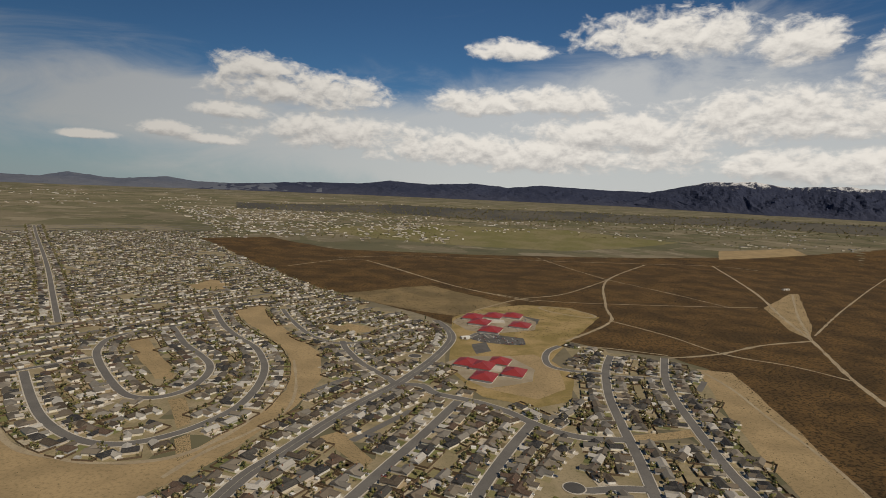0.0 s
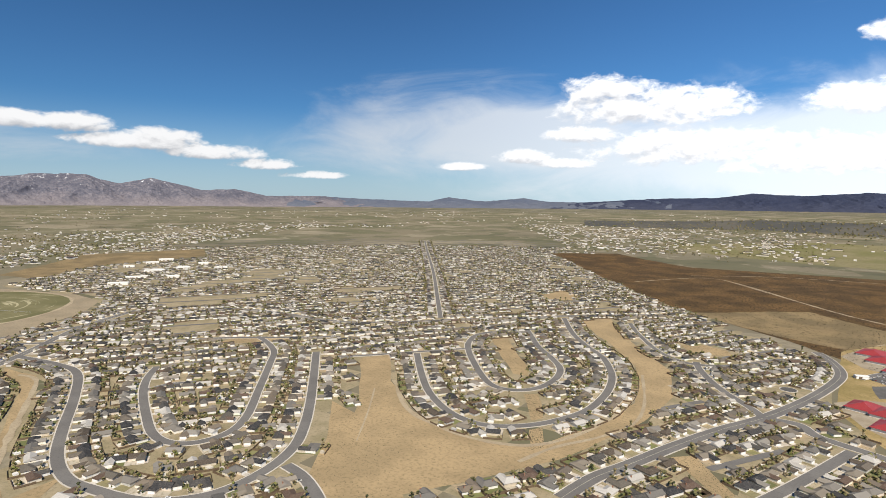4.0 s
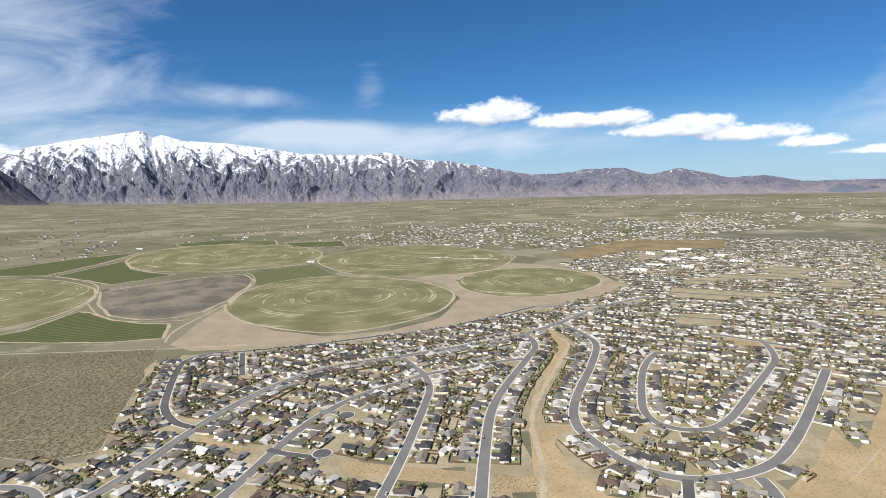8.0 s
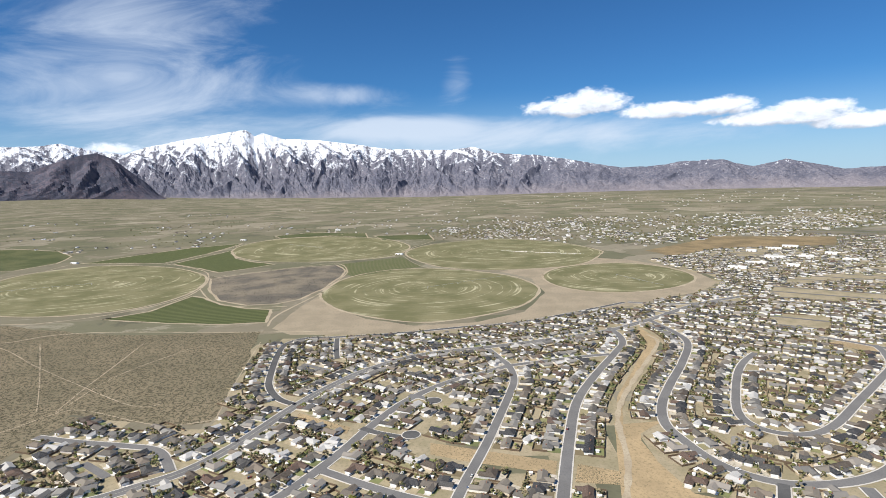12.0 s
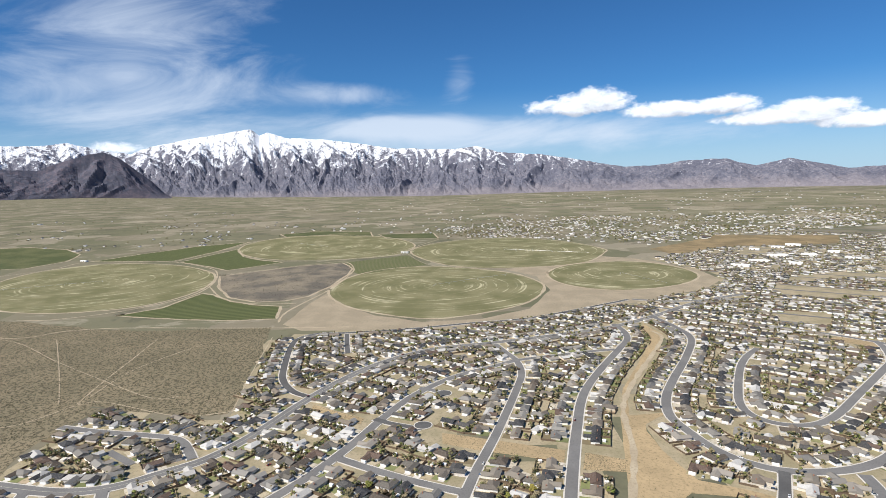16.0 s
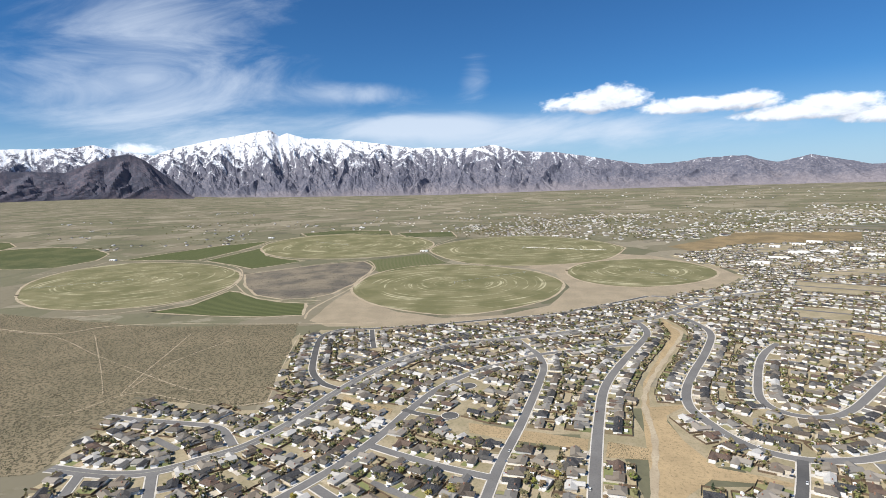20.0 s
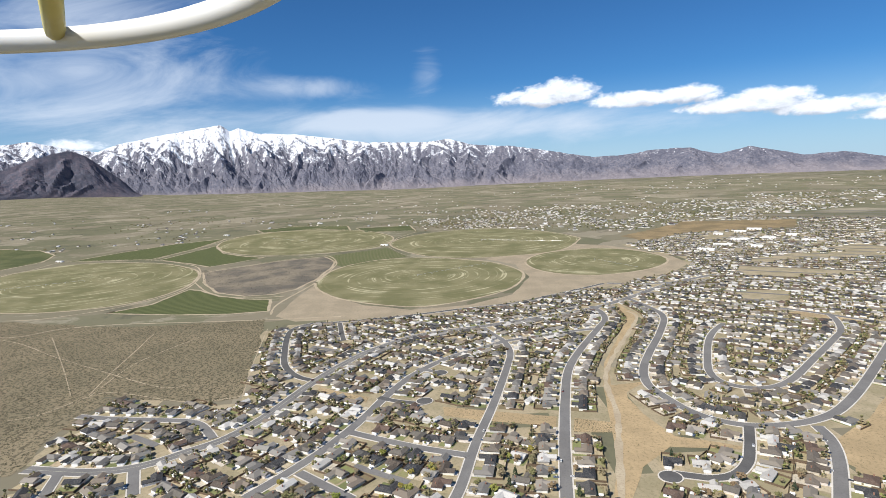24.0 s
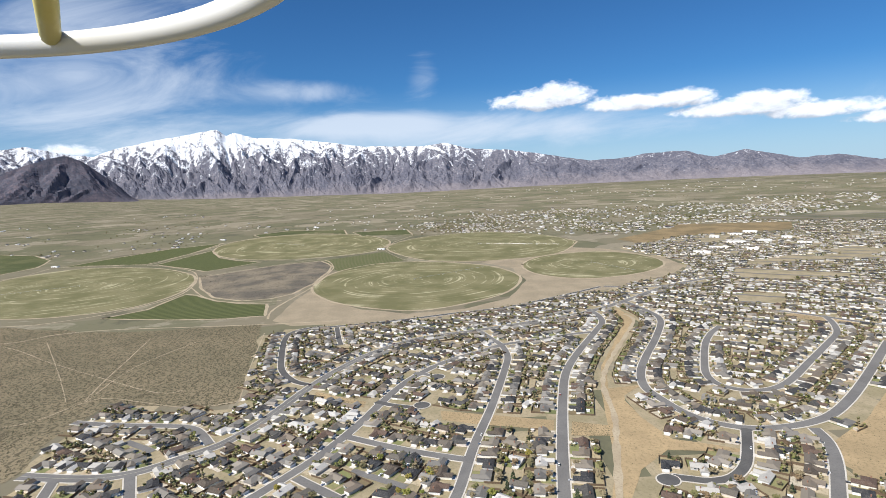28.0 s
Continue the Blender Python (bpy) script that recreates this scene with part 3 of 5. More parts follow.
COVERS.append(("crop_green", [(-1878, -1367), (-2060, -1288), (-2259, -1161), (-2393, -983), (-2265, -996), (-2077, -1011), (-1848, -1048), (-1868, -1221)]))
COVERS.append(("crop_green", [(-1822, -1004), (-2018, -975), (-2175, -947), (-1927, -823), (-1828, -727), (-1760, -624), (-1665, -690), (-1601, -746), (-1694, -847)]))
COVERS.append(("crop_rows", [(-1723, -402), (-1868, -217), (-1634, -133), (-1547, -240), (-1472, -313), (-1564, -349)]))
COVERS.append(("crop_green", [(-1010, -725), (-1075, -665), (-1234, -648), (-1213, -612), (-1135, -535), (-1092, -463), (-1074, -401), (-962, -374), (-953, -449), (-970, -567)]))
COVERS.append(("sage_hill", [(-1493, -719), (-1582, -626), (-1670, -528), (-1712, -409), (-1588, -353), (-1469, -345), (-1294, -350), (-1177, -371), (-1128, -410), (-1123, -473), (-1176, -557), (-1304, -638)]))
COVERS.append(("crop_dark", [(-2613, -912), (-2719, -746), (-2685, -485), (-2527, -448), (-2585, -660), (-2542, -864)]))
COVERS.append(("crop_dark", [(-2599, -431), (-2618, -172), (-2424, -137), (-2450, -371)]))
COVERS.append(("desert_west", [(-1145, -1481), (-972, -903), (-889, -634), (-898, -361), (-623, -297), (-512, -274), (-504, -331), (-535, -448), (-466, -482), (-357, -457), (-328, -561), (-504, -874)]))
COVERS.append(("desert_east", [(-956, 2283), (-731, 2442), (-382, 2139), (155, 2178), (1009, 2388), (2033, 2601), (2784, 2095), (981, 615), (406, 328), (373, 443), (373, 498), (391, 596), (399, 818), (364, 876), (280, 893), (218, 943), (59, 986), (-82, 1143), (-285, 1333), (-524, 1657)]))
COVERS.append(("bare_soil", [(383, 815), (429, 809), (401, 612), (381, 509), (374, 452), (309, 447), (322, 549), (347, 670)]))
COVERS.append(("school_yard", [(31, 1081), (103, 1184), (192, 1235), (290, 1227), (330, 1139), (212, 914), (172, 823), (190, 762), (168, 662), (123, 639), (59, 663), (19, 761)]))
COVERS.append(("parking", [(53, 928), (78, 970), (147, 945), (146, 904), (119, 899), (75, 911)]))
COVERS.append(("parking", [(171, 1120), (200, 1097), (188, 1052), (160, 1065)]))
COVERS.append(("parking", [(57, 894), (83, 913), (87, 861), (63, 840)]))
COVERS.append(("dry_grass", [(-219, 1263), (-127, 1345), (-22, 1429), (110, 1292), (161, 1228), (100, 1146), (31, 1091), (-59, 1132)]))
COVERS.append(("bare_soil", [(982, 1575), (1011, 1582), (765, 1144), (692, 1036), (697, 1108), (777, 1339)]))
COVERS.append(("bare_soil", [(1279, 2601), (1659, 2670), (1631, 2517), (1171, 2375)]))
COVERS.append(("meadow", [(-628, 2856), (-67, 3157), (686, 3136), (1183, 2814), (544, 2463), (50, 2498), (-365, 2613)]))
COVERS.append(("bare_soil", [(-543, 609), (-520, 646), (-444, 556), (-370, 492), (-313, 475), (-258, 465), (-217, 483), (-184, 574), (-171, 656), (-184, 730), (-211, 805), (-272, 898), (-323, 963), (-377, 1042), (-338, 1104), (-279, 981), (-229, 901), (-166, 813), (-139, 703), (-148, 610), (-168, 529), (-187, 471), (-235, 387), (-290, 305), (-342, 341), (-372, 400), (-428, 478)]))
COVERS.append(("bare_soil", [(-445, 816), (-429, 841), (-324, 701), (-314, 675), (-333, 671)]))
COVERS.append(("bare_soil", [(-288, 609), (-273, 618), (-238, 554), (-245, 539)]))
COVERS.append(("bare_soil", [(-236, 516), (-228, 529), (-208, 487), (-216, 475)]))
COVERS.append(("bare_soil", [(-637, 1333), (-561, 1277), (-542, 1367), (-477, 1306), (-470, 1248), (-513, 1226)]))
COVERS.append(("bare_soil", [(-889, 298), (-815, 309), (-761, 286), (-599, 202), (-536, 175), (-499, 167), (-504, 213), (-477, 180), (-461, 175), (-420, 176), (-367, 189), (-351, 219), (-340, 239), (-336, 232), (-346, 175), (-314, 137), (-269, 114), (-270, 101), (-351, 127), (-501, 158), (-578, 182), (-764, 272), (-838, 287)]))
COVERS.append(("bare_soil", [(-459, -31), (-421, 87), (-395, 81), (-435, -31)]))
COVERS.append(("bare_soil", [(-416, 103), (-402, 140), (-381, 134), (-385, 96)]))
COVERS.append(("bare_soil", [(-536, -185), (-497, -118), (-481, -119), (-518, -184)]))
COVERS.append(("bare_soil", [(-344, 324), (-397, 402), (-451, 461), (-368, 439), (-245, 331), (-304, 307)]))
COVERS.append(("bare_soil", [(-776, 534), (-790, 592), (-752, 606), (-701, 622), (-744, 562)]))
COVERS.append(("bare_soil", [(-184, 967), (-159, 992), (-116, 972), (-103, 943), (-156, 919)]))
COVERS.append(("bare_soil", [(-106, 535), (-90, 550), (-49, 494), (-56, 476), (-82, 508)]))
COVERS.append(("bare_soil", [(206, 573), (274, 594), (275, 577), (203, 557)]))
# outline of the slope coloured dark for cloud shade
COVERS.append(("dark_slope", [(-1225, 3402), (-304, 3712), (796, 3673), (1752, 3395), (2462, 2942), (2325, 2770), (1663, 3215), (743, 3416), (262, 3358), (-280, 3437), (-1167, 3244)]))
COVERS.append(("dry_grass", [(-1896, 625), (-2274, 1014), (-2145, 1423), (-1940, 1295), (-1906, 857), (-1748, 654)]))
TOWN = []
TOWN.append([(-368, -414), (-447, -434), (-526, -429), (-497, -328), (-500, -270), (-647, -297), (-821, -332), (-859, -252), (-922, -3), (-1013, 236), (-1163, 497), (-1279, 609), (-1668, 570), (-1826, 822), (-2240, 1313), (-2088, 1769), (-1829, 2032), (-624, 789), (-243, 351), (-221, 210), (-205, 11), (-226, -222), (-307, -390)])
TOWN.append([(-1341, 583), (-1911, 661), (-2310, 1160), (-2399, 2200), (-1610, 3177), (-1102, 2681), (-495, 1794), (-126, 546), (-297, 294), (-518, 403)])
TOWN.append([(-1715, 2206), (-1065, 2429), (-561, 1668), (-282, 1319), (-78, 1092), (29, 961), (52, 805), (123, 643), (172, 686), (224, 923), (291, 870), (389, 829), (352, 654), (316, 474), (314, 447), (219, 382), (-168, 353), (-343, 431)])
WEST = [(46.00, -0.20), (51.37, -0.25), (54.25, 0.33), (56.98, 0.19), (59.06, 0.67), (61.23, 1.17), (63.46, 0.64), (64.86, 0.86), (66.05, 1.32), (69.21, 1.27), (72.26, 0.89), (74.88, 0.89), (79.19, 1.73), (82.49, 2.32), (86.39, 2.64), (88.90, 3.35), (90.88, 3.09), (93.69, 3.19), (97.02, 3.30), (99.73, 3.75), (103.45, 4.27), (107.07, 4.44), (108.79, 4.98), (109.55, 4.73), (110.34, 5.30), (112.91, 4.85), (116.16, 4.27), (118.83, 3.70), (120.35, 3.09), (122.15, 3.25), (124.94, 3.99), (126.60, 3.72), (131.00, 3.60), (137.00, 4.00), (146.00, 3.20), (160.00, 2.40)]
NORTH = [(-26.00, 0.20), (-22.42, 0.53), (-19.94, 0.62), (-14.75, 0.64), (-9.86, 0.79), (-6.54, 0.41), (-3.14, 0.69), (1.38, 0.36), (5.35, 0.56), (8.13, 0.14), (11.97, 0.05), (15.71, -0.14), (19.81, -0.45), (23.72, -0.43), (26.04, -0.10), (28.72, -0.39), (30.43, -0.48), (33.67, -0.13), (35.59, -0.56), (37.77, -0.54), (45.00, -0.30), (52.00, -0.40)]
EAST = [(-90.00, 0.80), (-60.00, 1.20), (-44.00, 1.50), (-37.82, 1.58), (-34.54, 1.76), (-31.36, 1.54), (-28.33, 1.91), (-25.17, 1.79), (-22.37, 1.15), (-19.94, 0.62), (-17.42, 0.07)]
FRONT = [(114.08, -1.55), (115.58, -1.29), (117.04, -0.92), (117.89, -0.47), (118.64, 0.43), (120.19, 1.84), (121.27, 2.76), (122.28, 3.21), (123.71, 2.96), (125.46, 2.38), (127.17, 1.73), (130.68, 1.85), (132.87, 1.78), (134.92, 1.97), (138.15, 1.49), (144.15, 2.20), (152.15, 1.20), (162.15, -1.50)]
SCHOOL_NORTH = [(65, 1079), (104, 1096), (140, 1103), (74, 1039), (89, 988), (144, 1030)]
SCHOOL_SOUTH = [(45, 788), (67, 776), (66, 729), (94, 800), (109, 753)]
WAREHOUSES = [(-1819, 943), (-1859, 1040), (-1909, 1118), (-1561, 830), (-1500, 900), (-1657, 1025), (-1484, 742), (-1657, 933), (-1717, 1135), (-1574, 1100)]
BARNS = [(-1884, -1394), (-1937, -234), (-2476, -1013), (-2779, -644), (-2343, 291)]
HUTS = [(1013, 1644), (49, 927)]
DEAD_ENDS = [(-297, 155), (-478, -52), (-568, -34), (122, 462), (-28, 815)]
MOVING_CARS = [(-326, 74), (-488, 113), (-340, 243), (-722, -98), (-561, -190), (-397, 5), (-468, -228), (-397, 236)]

# ---- helpers for shapes ----


VIEW_AZ = (-180, -60, -34, 5, 34, 54, 77, 94, 115, 125, 140, 180)
VIEW_RISE = (1.3, 1.3, 1.27, 1.12, 1.0, 0.99, 1.06, 1.08, 1.33, 1.56, 1.6, 1.3)


def height(x, y):
    """The valley floor, flat under the town, then raised to the mountains' feet to fit the camera's view."""
    d = math.hypot(x - 50, y)
    if d <= 2300:
        return 0.0
    az = math.degrees(math.atan2(50 - x, y))
    k = float(np.interp(az, VIEW_AZ, VIEW_RISE))
    return k * 100 * ((d - 2300) / 1320) ** 2 if d < 3850 else k * 137.9 + 0.033 * (d - 3850)


def mesh_of(name, verts, faces, mats, index=None, smooth=False):
    me = bpy.data.meshes.new(name)
    me.from_pydata(verts, [], faces)
    for m in mats:
        me.materials.append(M[m])
    if index is not None:
        me.polygons.foreach_set("material_index", index)
    if smooth:
        me.polygons.foreach_set("use_smooth", [True] * len(me.polygons))
    me.update()
    return me


def thing(name, verts, faces, mats, label="", category="", kind="", group="", index=None, smooth=False):
    return tagged(new(name, mesh_of(name, verts, faces, mats, index, smooth)), label, category, group, kind)


def child(name, me, parent, label="", at=(0, 0, 0)):
    ob = new(name, me)
    ob.parent = parent
    ob.location = at
    return tagged(ob, label)


class Shape:
    """Collects boxes, prisms and slabs into one mesh."""

    def __init__(self):
        self.v, self.f, self.m = [], [], []

    def add(self, verts, faces, mat=0):
        n = len(self.v)
        self.v += verts
        self.f += [tuple(i + n for i in f) for f in faces]
        self.m += [mat] * len(faces)

    def box(self, x0, y0, z0, x1, y1, z1, mat=0):
        self.add([(x0, y0, z0), (x1, y0, z0), (x1, y1, z0), (x0, y1, z0), (x0, y0, z1), (x1, y0, z1), (x1, y1, z1), (x0, y1, z1)],
                 [(3, 2, 1, 0), (4, 5, 6, 7), (0, 1, 5, 4), (1, 2, 6, 5), (2, 3, 7, 6), (3, 0, 4, 7)], mat)

    def roof(self, x0, y0, x1, y1, z, rise, hip=0.0, mat=0, thick=0.25):
        """A gable or hip roof with its ridge along x; hip: how far the ridge is drawn in."""
        ym = (y0 + y1) / 2
        a = [(x0, y0, z), (x1, y0, z), (x1, y1, z), (x0, y1, z), (x0 + hip, ym, z + rise), (x1 - hip, ym, z + rise)]
        b = [(p[0], p[1], p[2] - thick) for p in a[:4]]
        self.add(a + b, [(0, 1, 5, 4), (2, 3, 4, 5), (1, 2, 5), (3, 0, 4), (9, 8, 7, 6), (0, 6, 7, 1), (1, 7, 8, 2), (2, 8, 9, 3), (3, 9, 6, 0)], mat)

    def cross_roof(self, x0, y0, x1, y1, z, rise, hip=0.0, mat=0):
        """The same with its ridge along y."""
        xm = (x0 + x1) / 2
        a = [(x0, y0, z), (x1, y0, z), (x1, y1, z), (x0, y1, z), (xm, y0 + hip, z + rise), (xm, y1 - hip, z + rise)]
        b = [(p[0], p[1], p[2] - 0.25) for p in a[:4]]
        self.add(a + b, [(1, 2, 5, 4), (3, 0, 4, 5), (0, 1, 4), (2, 3, 5), (9, 8, 7, 6), (0, 6, 7, 1), (1, 7, 8, 2), (2, 8, 9, 3), (3, 9, 6, 0)], mat)

    def tube(self, p, q, r0, r1, n=6, mat=0):
        p, q = Vector(p), Vector(q)
        turn = (q - p).to_track_quat("Z", "Y")
        ring = [turn @ Vector((math.cos(i * 6.2832 / n), math.sin(i * 6.2832 / n), 0)) for i in range(n)]
        self.add([tuple(p + d * r0) for d in ring] + [tuple(q + d * r1) for d in ring],
                 [(i, (i + 1) % n, (i + 1) % n + n, i + n) for i in range(n)] + [tuple(range(n, 2 * n)), tuple(reversed(range(n)))], mat)

    def mesh(self, name, mats, smooth=False):
        return mesh_of(name, self.v, self.f, mats, self.m if len(mats) > 1 else None, smooth)


def smooth_line(points, step=6.0, closed=False):
    """A Catmull-Rom curve through the points, sampled evenly."""
    p = [Vector((x, y)) for x, y in points]
    n = len(p)
    out = []
    for i in range(n if closed else n - 1):
        if closed:
            a, b, c, d = p[i - 1], p[i], p[(i + 1) % n], p[(i + 2) % n]
        else:
            a, b, c, d = p[max(i - 1, 0)], p[i], p[i + 1], p[min(i + 2, n - 1)]
        k = max(1, int((c - b).length / step))
        for j in range(k):
            t = j / k
            out.append(0.5 * (2 * b + (c - a) * t + (2 * a - 5 * b + 4 * c - d) * t * t + (3 * b - a - 3 * c + d) * t ** 3))
    if not closed:
        out.append(p[-1])
    return out


def sides(line):
    """The left-hand normals along a line."""
    out = []
    for i in range(len(line)):
        d = line[min(i + 1, len(line) - 1)] - line[max(i - 1, 0)]
        d = d.normalized() if d.length > 0 else Vector((1, 0))
        out.append(Vector((-d.y, d.x)))
    return out


def ribbon(line, lo, hi, z, thick=0.0, ragged=0.0):
    """A strip along a line between two offsets to its left; with thickness it has side faces."""
    v, f = [], []
    for p, n in zip(line, sides(line)):
        w = ragged * noise.noise(Vector((p.x * 0.05, p.y * 0.05, lo))) if ragged else 0
        for o in (lo - w, hi + w):
            q = p + n * o
            v.append((q.x, q.y, height(q.x, q.y) + z))
    k = len(line)
    f = [(2 * i, 2 * i + 2, 2 * i + 3, 2 * i + 1) for i in range(k - 1)]
    f = [tuple(reversed(q)) for q in f]
    if thick:
        v += [(x, y, zz - thick) for x, y, zz in v]
        m = 2 * k
        f += [(2 * i, 2 * i + m, 2 * i + 2 + m, 2 * i + 2) for i in range(k - 1)]
        f += [(2 * i + 1, 2 * i + 3, 2 * i + 3 + m, 2 * i + 1 + m) for i in range(k - 1)]
    return v, f


def inside(x, y, poly):
    hit = False
    j = len(poly) - 1
    for i in range(len(poly)):
        xi, yi = poly[i][0], poly[i][1]
        xj, yj = poly[j][0], poly[j][1]
        if (yi > y) != (yj > y) and x < (xj - xi) * (y - yi) / (yj - yi) + xi:
            hit = not hit
        j = i
    return hit


# ---- the ground and its covers ----


def make_ground():
    v, f = [(50, 0, 0)], []
    radii = list(range(100, 2301, 200)) + list(range(2360, 4841, 62))
    n = 144
    for r in radii:
        for i in range(n):
            a = i * 6.283185 / n
            x, y = 50 + r * math.cos(a), r * math.sin(a)
            v.append((x, y, height(x, y)))
    f += [(0, 1 + i, 1 + (i + 1) % n) for i in range(n)]
    for k in range(len(radii) - 1):
        for i in range(n):
            a, b = 1 + k * n + i, 1 + k * n + (i + 1) % n
            f.append((a, a + n, b + n, b))
    thing("ground", v, f, ["ground"], "dry olive and tan valley floor", "ground", "structure")


make_ground()

COVERS.append(("desert_west", [(-538, -484), (-528, -436), (-448, -444), (-352, -431), (-337, -493)]))
COVERS.append(("court", [(29, 1041), (60, 1119), (158, 1140), (190, 1075), (178, 1010), (96, 963), (53, 986)]))
COVERS.append(("court", [(16, 792), (46, 824), (112, 839), (140, 776), (129, 727), (68, 692), (42, 722)]))
COVERS.append(("bare_soil", [(112, 837), (150, 851), (175, 801), (168, 702), (125, 662), (68, 690), (131, 727), (140, 776)]))
COVER_LEVEL = {"court": 0.12, "dark_slope": 0.05, "desert_west": 0.03, "desert_east": 0.03, "meadow": 0.03, "bare_soil": 0.07, "field_soil": 0.07, "dry_grass": 0.06, "parking": 0.14, "school_yard": 0.1, "sage_hill": 0.1, "pivot": 0.12, "crop_dark": 0.12, "crop_green": 0.12, "crop_rows": 0.12}
COVER_LABEL = {"court": "pale paved courts round the school wings", "dark_slope": "slope below the hills with cloud shade put into its colour", "desert_west": "pale sagebrush flat beside the houses", "desert_east": "brown scrub flat beside the town, coloured darker for cloud shade", "meadow": "green pasture beyond the town", "bare_soil": "bare tan sandy ground", "field_soil": "bare pale soil round the irrigated fields", "dry_grass": "golden dry grass beside the school", "parking": "asphalt car park of the school", "school_yard": "tan dirt and thin grass round the school", "sage_hill": "grey stony knoll between the fields", "pivot": "round irrigated green field with wheel tracks", "crop_dark": "dark green crop field", "crop_green": "deep green crop field in rows", "crop_rows": "pale green striped crop field"}
OUTLINES = []


def worn_edge(points, wander):
    """The outline with its sides divided and made uneven."""
    out = []
    for i, (x, y) in enumerate(points):
        a, b = Vector((x, y)), Vector(points[(i + 1) % len(points)])
        k = max(1, int((b - a).length / 16))
        for j in range(k):
            p = a.lerp(b, j / k)
            n = noise.noise_vector(Vector((p.x * 0.021, p.y * 0.021, 0.5)))
            out.append(p + Vector((n.x, n.y)) * wander)
    return out


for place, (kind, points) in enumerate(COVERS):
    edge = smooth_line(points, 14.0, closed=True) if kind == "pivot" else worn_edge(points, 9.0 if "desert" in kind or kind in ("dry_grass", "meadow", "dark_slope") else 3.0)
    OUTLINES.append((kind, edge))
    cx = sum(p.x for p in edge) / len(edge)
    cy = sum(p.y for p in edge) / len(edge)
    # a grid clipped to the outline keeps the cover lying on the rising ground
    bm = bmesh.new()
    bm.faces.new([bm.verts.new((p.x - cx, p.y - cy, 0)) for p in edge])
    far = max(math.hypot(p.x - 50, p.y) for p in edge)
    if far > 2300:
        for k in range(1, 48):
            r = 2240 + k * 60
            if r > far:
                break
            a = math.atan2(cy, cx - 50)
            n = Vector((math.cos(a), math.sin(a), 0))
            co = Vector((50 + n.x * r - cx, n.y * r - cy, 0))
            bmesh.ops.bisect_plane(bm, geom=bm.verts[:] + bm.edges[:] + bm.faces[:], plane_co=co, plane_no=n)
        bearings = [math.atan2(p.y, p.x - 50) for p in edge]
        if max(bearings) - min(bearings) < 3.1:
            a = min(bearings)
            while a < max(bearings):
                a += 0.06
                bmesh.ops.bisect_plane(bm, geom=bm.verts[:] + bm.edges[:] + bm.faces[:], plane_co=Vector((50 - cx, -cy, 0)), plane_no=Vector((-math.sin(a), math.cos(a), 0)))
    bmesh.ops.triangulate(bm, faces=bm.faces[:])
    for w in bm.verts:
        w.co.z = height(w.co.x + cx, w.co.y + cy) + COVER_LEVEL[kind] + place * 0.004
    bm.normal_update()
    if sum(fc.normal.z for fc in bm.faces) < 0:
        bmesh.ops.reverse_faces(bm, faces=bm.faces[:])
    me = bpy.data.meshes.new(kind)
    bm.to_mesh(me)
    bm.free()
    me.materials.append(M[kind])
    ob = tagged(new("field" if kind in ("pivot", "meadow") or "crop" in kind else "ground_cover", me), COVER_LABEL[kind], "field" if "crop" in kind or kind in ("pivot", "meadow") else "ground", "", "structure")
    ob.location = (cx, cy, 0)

# ---- streets with kerbs and pavements ----
ROADLINES = []
for place, (kind, width, points) in enumerate(STREETS):
    line = smooth_line(points, 6.0)
    ROADLINES.append((width, line))
    lift = 0.34 + place * 0.004
    v, f = ribbon(line, -width / 2, width / 2, lift)
    dark = place in (11, 12, 15, 9)
    road = thing("road", v, f, ["dark_asphalt" if dark else "asphalt"], "dark fresh asphalt street" if dark else "grey worn asphalt street with pale kerbs", "road", "structure")
    for lo, hi in ((width / 2, width / 2 + 1.2), (-width / 2 - 1.2, -width / 2)):
        v, f = ribbon(line, lo, hi, 0.30, 0.28)
        child("kerb", mesh_of("kerb", v, f, ["concrete"]), road, "pale concrete kerb and footway")
    if kind == "arterial":
        v, f = ribbon(line, -0.22, 0.22, lift + 0.02)
        child("centre_line", mesh_of("centre_line", v, f, ["line"]), road, "worn pale centre line")


def turning_circle(x, y, r):
    """The round dead end of a street, with its kerb."""
    ring = [Vector((x + r * math.cos(a), y + r * math.sin(a))) for a in np.linspace(0, 6.2832, 29)]
    v = [(p.x, p.y, 0.52) for p in ring[:-1]]
    end = thing("road", v, [tuple(range(28))], ["dark_asphalt"], "round asphalt dead end of a side street", "road", "structure")
    v, f = ribbon(ring, -1.1, 0.0, 0.5, 0.45)
    child("kerb", mesh_of("kerb", v, f, ["concrete"]), end, "pale concrete kerb and footway")


for x, y in DEAD_ENDS:
    turning_circle(x, y, 9.0)
for place, (width, points) in enumerate(TRAILS):
    line = smooth_line(points, 8.0)
    width = width * (0.62 if width < 3 else 0.8)
    v, f = ribbon(line, -width / 2, width / 2, 0.26 + place * 0.004, ragged=width * 0.4)
    thing("dirt_track", v, f, ["track"], "pale dirt track worn into the scrub", "track", "structure")
for place, (kind, edge) in enumerate(OUTLINES):
    if kind in ("pivot", "crop_dark", "crop_green", "sage_hill"):
        line = [p.copy() for p in edge] + [edge[0].copy(), edge[1].copy()]
        v, f = ribbon(line, -3.0, 3.5, 0.3 + place * 0.004, ragged=2.5)
        thing("dirt_track", v, f, ["track"], "pale dirt track round a farm field", "track", "structure")
oval = [Vector((272 + 62 * 0.79 * math.cos(a) + 28 * 0.62 * math.sin(a), 1180 - 62 * 0.62 * math.cos(a) + 28 * 0.79 * math.sin(a))) for a in np.linspace(0, 6.4, 60)]
